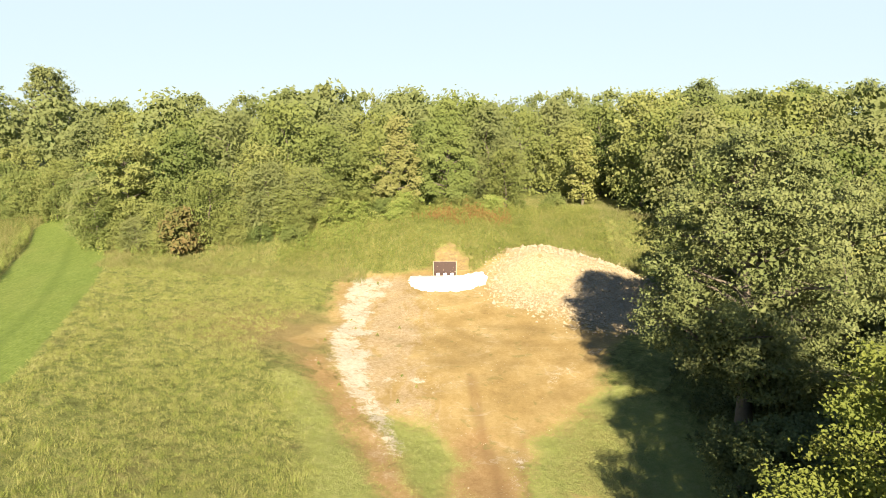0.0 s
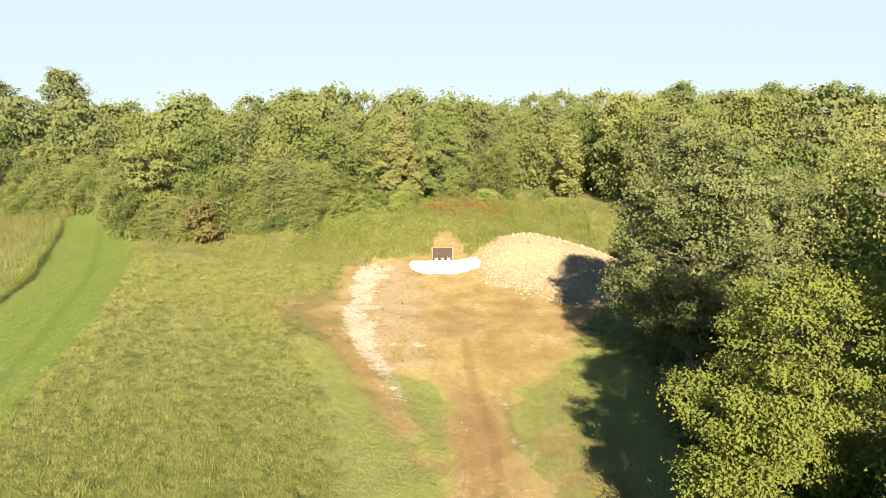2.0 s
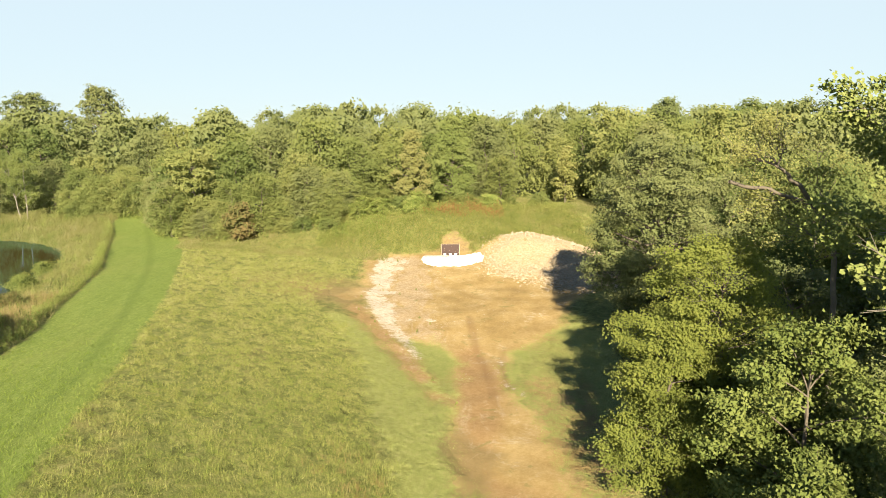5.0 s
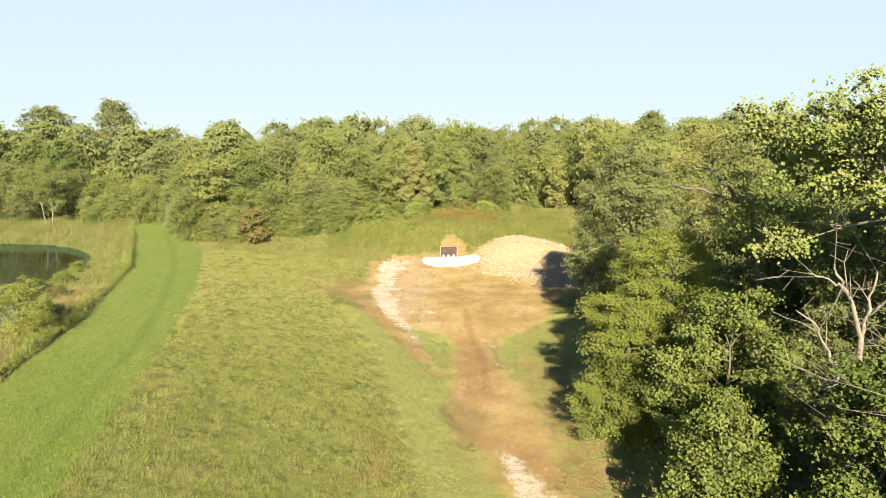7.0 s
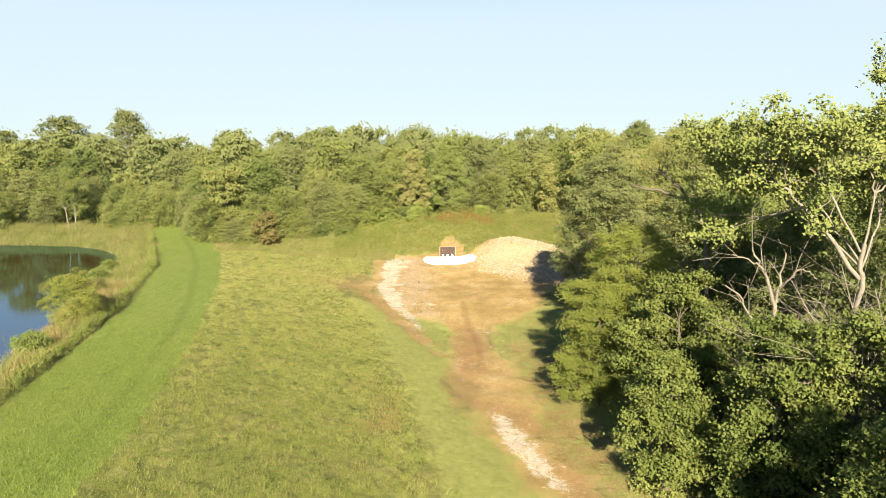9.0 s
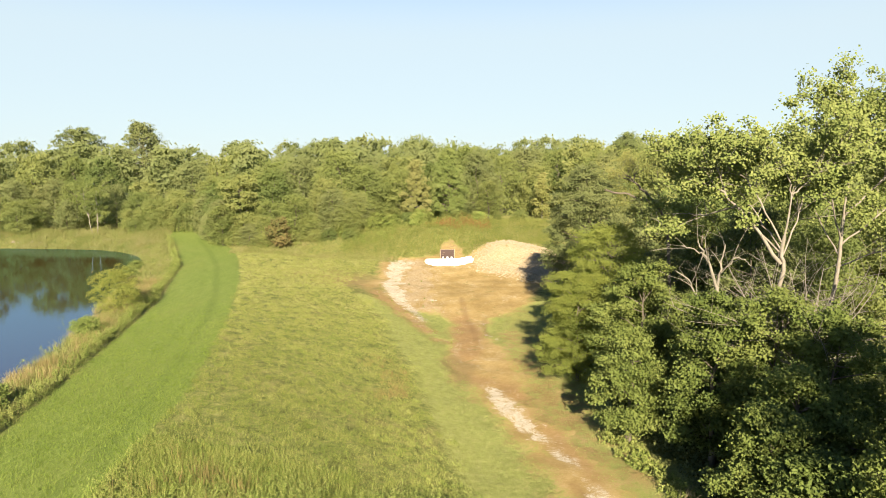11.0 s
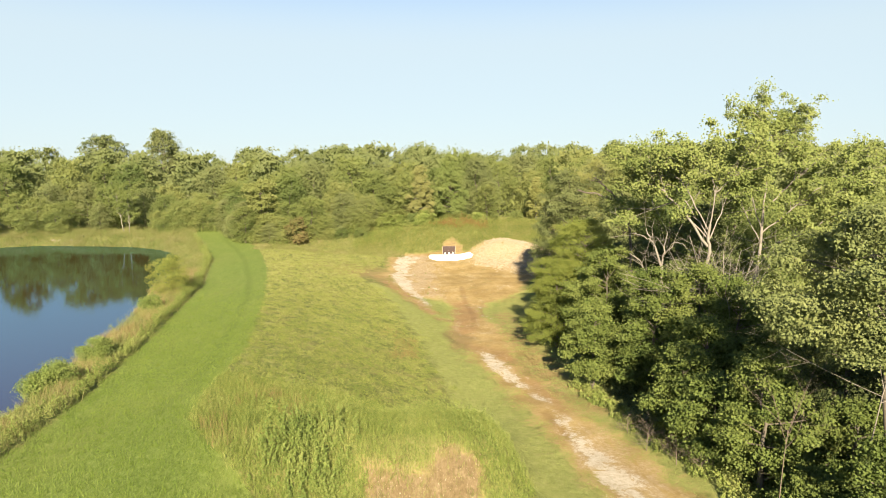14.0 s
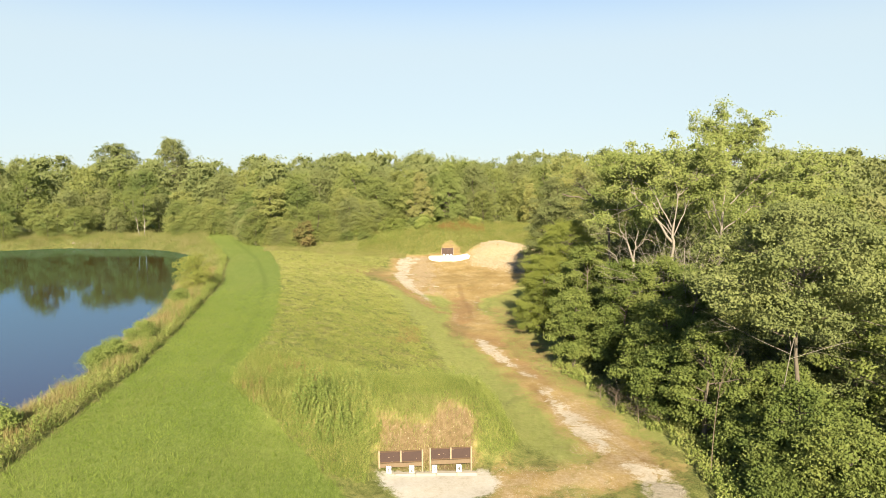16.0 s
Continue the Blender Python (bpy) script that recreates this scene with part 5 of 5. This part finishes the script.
def bare_tree(name, seed, height, spread, at, label, lean=(0, 0), limbs=9, r0=0.14, mat=DEADWOOD, low=0.35):
    """A dead tree or snag: forking grey limbs with no leaves."""
    rng = np.random.default_rng(seed)
    vs_, fs_, base = [], [], 0

    def grow(o, d, length, r, depth):
        nonlocal base
        s = np.linspace(0, 1, 5)[:, None]
        side = rng.normal(0, 0.16, 3)
        q = o + d * length * s + side * length * s * s
        v, f = tube(q, r * np.linspace(1, 0.45, 5), 5 if depth < 2 else 3, base)
        vs_.append(v), fs_.append(f)
        base += len(v)
        if depth < 3:
            for _ in range((limbs, 4, 3)[depth]):
                k = rng.uniform(low if depth == 0 else 0.35, 1.0)
                e = d + rng.normal(0, 0.62, 3) * [spread, spread, 0.6]
                e /= np.linalg.norm(e)
                p_ = o + d * length * k + side * length * k * k
                grow(p_, e, length * rng.uniform(0.4, 0.62), r * 0.42, depth + 1)
    grow(np.array([0, 0, -0.2]), np.array([lean[0], lean[1], 1.0]) / math.sqrt(1 + lean[0] ** 2 + lean[1] ** 2), height * 0.62, r0, 0)
    ob = new(name, mesh_from(name, np.concatenate(vs_), np.concatenate(fs_), mat, True))
    tagged(ob, label, "dead tree")
    ob.matrix_basis = pose(at[0], at[1], float(ground_z(*at, False)) - 0.05)
    return ob


SNAGWOOD = plain("weathered_pale_branch", (0.225, 0.198, 0.152), 0.9, 0.5, 3.0)
FANWOOD = plain("dry_grey_brown_branch", (0.205, 0.178, 0.145), 0.9, 0.4, 3.0)
limb_tree("dead_tree", 401, [
    ([(0, 0, -0.3), (-0.1, 0, 6), (-0.1, 0, 10.6)], 0.36, 0.30),
    ([(-0.1, 0, 10.5), (-0.75, 0, 12.4), (-1.15, 0.1, 13.0), (-1.45, 0.2, 13.8)], 0.26, 0.10),
    ([(-0.95, 0.1, 12.7), (-1.8, 0.2, 13.2), (-2.5, 0.3, 13.4)], 0.13, 0.05),
    ([(-0.1, 0, 10.6), (0.1, -0.1, 12.0), (0.25, -0.1, 13.5)], 0.22, 0.09),
    ([(0.1, -0.1, 11.6), (1.0, -0.2, 12.7), (1.9, -0.2, 12.3), (2.4, -0.2, 11.8)], 0.13, 0.05),
], None, SNAGWOOD, "dead grey tree with a forked bare top", (18.3, 2.0), subs=3)
limb_tree("dead_tree", 405, [
    ([(0, 0, -0.3), (0.1, 0, 6.3), (-0.90, 0, 8.77)], 0.28, 0.24),
    ([(-0.9, 0.3, 8.77), (-1.48, 0.2, 9.57), (-2.24, 0.1, 10.97), (-3.23, 0.0, 11.6)], 0.22, 0.07),
    ([(-0.90, 0, 8.47), (-1.50, -0.4, 8.27), (-2.30, -0.6, 7.97)], 0.16, 0.08),
], None, SNAGWOOD, "broken leaning snag with ragged side twigs", (18.8, 2.6), subs=4)
bare_tree("dead_tree", 402, 18.4, 1.35, (20.6, -2.0), "dead tree with a fan of thin grey branches", limbs=30, r0=0.10, low=0.82, mat=FANWOOD)
bare_tree("dead_tree", 403, 9.4, 1.2, (16.2, -22.6), "grey snag with pale broken twigs", limbs=6, r0=0.035, low=0.8, mat=BRUSH)
bare_tree("dead_tree", 404, 16.5, 1.6, (19.6, -23.4), "bare grey limbs among green leaves", limbs=7, r0=0.045, low=0.65, mat=FANWOOD)
for i, (x, y, hh_) in enumerate([(12.6, -9.0, 2.4), (13.4, -10.6, 3.0), (13.0, -12.0, 2.6), (14.4, -12.6, 3.2), (14.2, -14.2, 2.6), (15.2, -15.6, 2.4)]):
    bare_tree("dry_shrub", 405 + i, hh_, 2.2, (x, y), "leafless brown brush beside the track", limbs=14, r0=0.03, mat=BRUSH)

# shrubs by the water
for x, y, h, r, lm, sd, lb in [(-33.4, 23.2, 4.6, 2.8, PALE, 501, "bright yellow-green willow shrub at the water's edge"), (-27.4, -9.5, 2.0, 1.5, TALLW, 502, "low green shrub on the pond bank"), (-28.2, -10.6, 1.7, 1.2, TALLW, 503, "low green shrub on the pond bank"), (-27.9, -3.4, 1.9, 1.4, TALLW, 504, "low green shrub on the pond bank"), (-31.6, 14.2, 1.8, 1.3, TALLW, 505, "green shrub beside the water"), (-26.2, -24.8, 1.6, 1.1, TALLW, 506, "low green shrub on the pond bank"), (-35.6, 29.5, 1.6, 1.3, MID, 507, "low green shrub on the pond bank"), (-38.6, 36.5, 1.4, 1.2, RUST, 508, "rust-tinged low shrub on the pond bank"), (-43.0, 45.0, 1.8, 1.4, MID, 509, "low green shrub on the pond bank"), (-45.6, 52.5, 1.5, 1.2, MID, 510, "low green shrub on the pond bank")]:
    plant("bank_shrub", dict(seed=sd, height=h, radius=r, base=0.2, count=12, n_leaves=int(4200 * r), size=0.075, spray=0.15, tri=True, trunk=0.04), lm, BARK, lb, "shrub", at=(x, y), z=max(float(ground_z(x, y, False)), WATER_Z))


# ---- target stands ----
def box(bm_, x0, x1, y0, y1, z0, z1, bevel=0.008):
    r_ = bmesh.ops.create_cube(bm_, size=1.0, matrix=Matrix.LocRotScale(((x0 + x1) / 2, (y0 + y1) / 2, (z0 + z1) / 2), None, (x1 - x0, y1 - y0, z1 - z0)))
    if bevel:
        bmesh.ops.bevel(bm_, geom=list({e for v_ in r_["verts"] for e in v_.link_edges}), offset=bevel, segments=1, affect='EDGES')


def part(name, bm_, mat, parent, label=""):
    me = bpy.data.meshes.new(name)
    bm_.to_mesh(me)
    bm_.free()
    me.materials.append(mat)
    ob = new(name, me)
    ob.parent = parent
    return tagged(ob, label)


def piece(name, mat, parent, *dims, label="", bevel=0.008):
    bm_ = bmesh.new()
    box(bm_, *dims, bevel=bevel)
    return part(name, bm_, mat, parent, label)


def near_stand(at, turn, width=2.5):
    """A wooden frame with two dark panels above a plank."""
    root = tagged(new("target_stand"), "wooden target stand with two dark brown panels", "target stand", "numbered target stands")
    w = width / 2
    for x in (-w, w):
        piece("post", WOOD, root, x - 0.05, x + 0.05, -0.05, 0.05, -0.4, 1.55)
    piece("post", WOOD, root, -0.05, 0.05, -0.06, 0.04, 0.78, 1.53, label="short pale middle post")
    for x0, x1 in ((-w + 0.06, -0.06), (0.06, w - 0.06)):
        piece("panel", PANEL, root, x0, x1, -0.03, 0.03, 0.84, 1.44, label="dark brown pitted backing panel")
    piece("top_rail", LOWBOARD, root, -w + 0.05, w - 0.05, -0.02, 0.06, 1.44, 1.50)
    piece("bottom_rail", LOWBOARD, root, -w + 0.05, w - 0.05, -0.02, 0.06, 0.76, 0.835)
    piece("plank", TANBOARD, root, -w + 0.05, w - 0.05, 0.0, 0.05, 0.46, 0.72, label="tan plank below the panels")
    root.matrix_basis = pose(*at, 0, 0, turn)
    return root


def digit(text, parent, size=0.35):
    cu = bpy.data.curves.new("digit", 'FONT')
    cu.body, cu.size, cu.extrude, cu.align_x, cu.align_y = text, size, 0.004, 'CENTER', 'CENTER'
    cu.offset = 0.007
    tmp = bpy.data.objects.new("digit", cu)
    scene.collection.objects.link(tmp)
    me = bpy.data.meshes.new_from_object(tmp.evaluated_get(bpy.context.evaluated_depsgraph_get()))
    bpy.data.objects.remove(tmp)
    me.materials.clear()
    me.materials.append(BLACK)
    ob = new("digit", me)
    ob.parent = parent
    ob.matrix_basis = pose(0, -0.105, 0.21, 90, 0, 0)
    return ob


def marker(at, turn, text="", w=0.32, h=0.42):
    root = tagged(new("number_block"), "white block with a black number" if text else "plain white block under the far panel", "marker", "number blocks" if text else "far white blocks")
    block = piece("block", WHITE, root, -w / 2, w / 2, -0.1, 0.1, 0, h, bevel=0.015)
    if text:
        digit(text, block)
    root.matrix_basis = pose(*at, 0, 0, turn)
    return root


NZ = float(ground_z(-1.5, -23.2, False))
near_stand((-3.02, -22.8, NZ - 0.12), 5.0, 2.66)
near_stand((0.06, -22.5, NZ - 0.06), 5.0, 2.56)
for n_, x in zip("1234", (-3.75, -2.35, -0.95, 0.55)):
    marker((x, -23.12 + 0.05 * (x + 4), NZ + 0.10), 3.0, n_)
kerb = tagged(new("kerb"), "low pale concrete kerb in front of the boards", "kerb", kind="structure")
for i in range(5):
    piece("kerb_stone", CONC, kerb, -4.6 + i * 1.26, -3.36 + i * 1.26, -23.32 + i * 0.05, -22.98 + i * 0.05, NZ - 0.2, NZ + 0.1, bevel=0.03)

far = tagged(new("target_stand"), "single large dark brown target board between pale posts", "target stand")
FZ = float(ground_z(0.2, 65.9, False))
for x in (-1.2, 1.2):
    piece("post", WOOD, far, x - 0.06, x + 0.06, -0.06, 0.06, -0.3, 1.72)
piece("panel", PANEL, far, -1.14, 1.14, -0.03, 0.03, 0.42, 1.66, label="dark brown backing panel")
piece("top_rail", WOOD, far, -1.14, 1.14, -0.02, 0.05, 1.66, 1.72)
piece("plank", PANEL, far, -1.14, 1.14, 0.0, 0.04, 0.1, 0.40)
far.matrix_basis = pose(0.2, 65.9, FZ)
for x in (-0.72, 0.0, 0.72):
    marker((0.2 + x, 65.65, FZ + 0.05), 0, "", 0.34, 0.44)


def gravel_pad(name, outline, mat, label, lift, seed):
    """A low uneven heap of crushed stone with a ragged rim."""
    rng = np.random.default_rng(seed)
    xs, ys = [a for a, _ in outline], [b for _, b in outline]
    x, y = np.meshgrid(np.arange(min(xs) - 0.5, max(xs) + 0.5, 0.12), np.arange(min(ys) - 0.5, max(ys) + 0.5, 0.12))
    d = poly_dist(x, y, outline) + 0.15 * soft(x * 3, y * 3, seed)
    z = ground_z(x, y) + np.clip(d, -0.3, 0.35) / 0.35 * lift + rng.normal(0, 0.02, x.shape)
    i_ = np.arange(x.size).reshape(x.shape)
    f = np.stack([i_[:-1, :-1], i_[:-1, 1:], i_[1:, 1:], i_[1:, :-1]], -1).reshape(-1, 4)
    f = f[(d.ravel()[f] > -0.15).all(1)]
    ob = new(name, mesh_from(name, np.stack([x, y, z], -1).reshape(-1, 3), f, mat, True))
    return tagged(ob, label, "gravel", kind="structure")


gravel_pad("gravel_pad", [(-3.6, 65.4), (-3.3, 66.0), (-1.5, 66.2), (1.5, 66.2), (3.2, 66.6), (4.2, 66.4), (4.6, 64.8), (4.2, 63.2), (2.2, 61.6), (0.4, 61.3), (-1.6, 61.5), (-3.3, 63.2)], LIME, "bright white limestone gravel pad before the far board", 0.14, 1)
piece_root = tagged(new("timber"), "weathered timber lying on the white gravel", "timber")
piece("beam", DEADWOOD, piece_root, -1.6, 1.6, -0.08, 0.08, 0.0, 0.16)
piece_root.matrix_basis = pose(-1.6, 65.35, float(ground_z(-1.6, 65.3)) + 0.14, 0, 0, 2)


# ---- loose stones ----
def stones(n, keep, region, size, seed, mat, label):
    rng = np.random.default_rng(seed)
    x, y = rng.uniform(region[0], region[1], n), rng.uniform(region[2], region[3], n)
    ok = keep(x, y)
    x, y = x[ok], y[ok]
    n = len(x)
    oct_ = np.array([[1, 0, 0], [0, 1, 0], [-1, 0, 0], [0, -1, 0], [0, 0, 0.8], [0, 0, -0.8]])
    s = size * rng.lognormal(0, 0.5, n)
    v = oct_[None] * s[:, None, None] * rng.uniform(0.6, 1.3, (n, 6, 1))
    a = rng.uniform(0, 6.28, n)
    c_, s_ = np.cos(a)[:, None], np.sin(a)[:, None]
    v = np.stack([v[..., 0] * c_ - v[..., 1] * s_, v[..., 0] * s_ + v[..., 1] * c_, v[..., 2]], -1) + np.stack([x, y, ground_z(x, y) + 0.2 * s], 1)[:, None]
    f = np.array([[0, 1, 4], [1, 2, 4], [2, 3, 4], [3, 0, 4], [1, 0, 5], [2, 1, 5], [3, 2, 5], [0, 3, 5]])
    stuff("stones", v.reshape(-1, 3), (f[None] + 6 * np.arange(n)[:, None, None]).reshape(-1, 3), mat, label, "stones")


stones(11000, lambda x, y: RNG.random(np.shape(x)) < sstep(masks(x, y)["pile"], -3.0, 1.0), (3, 24, 48, 72), 0.075, 21, STONE, "buff stones over the spoil heap")
stones(5000, lambda x, y: (masks(x, y)["sand"] > 0.2) & (soft(x * 0.5, y * 0.5, 9) > 0.1), (-11, 20, 20, 68), 0.022, 22, STONE, "small stones strewn over the bare earth")
stones(15000, lambda x, y: (masks(x, y)["sand"] > -0.3) & (masks(x, y)["pad"] < 0) & (x < 9.5 + soft(x, y)), (-5, 15, -30, -18), 0.015, 23, STONE, "pale stones strewn beside the near boards")
stones(2500, lambda x, y: (masks(x, y)["chalk"] > -0.2) & ((y > 20) | (RNG.random(np.shape(x)) < 0.4)), (-11, 15, -24, 66), 0.02, 24, STONE, "broken pale stone in the washed-out gully")
stones(45, lambda x, y: np.hypot((x + 80) / 4.5, (y - 81.0) / 1.3) < 1, (-86, -74, 79, 83), 0.24, 25, STONE, "pale boulders on the pond's far shore")
for i, (x, y, h, dx) in enumerate([(-70.8, 87.6, 8.5, -0.25), (-69.6, 87.4, 9.0, 0.05)]):
    limb_tree("pale_trunk_tree", 340 + i, [([(0, 0, -0.2), (dx * 2, 0, h * 0.4), (dx * 4, -0.2, h * 0.75)], 0.22, 0.16), ([(dx * 4, -0.2, h * 0.75), (dx * 5, 0, h)], 0.14, 0.05)], FOREST, PALEBARK, "thin white-trunked tree at the wood's edge", (x, y), subs=8, per=90)
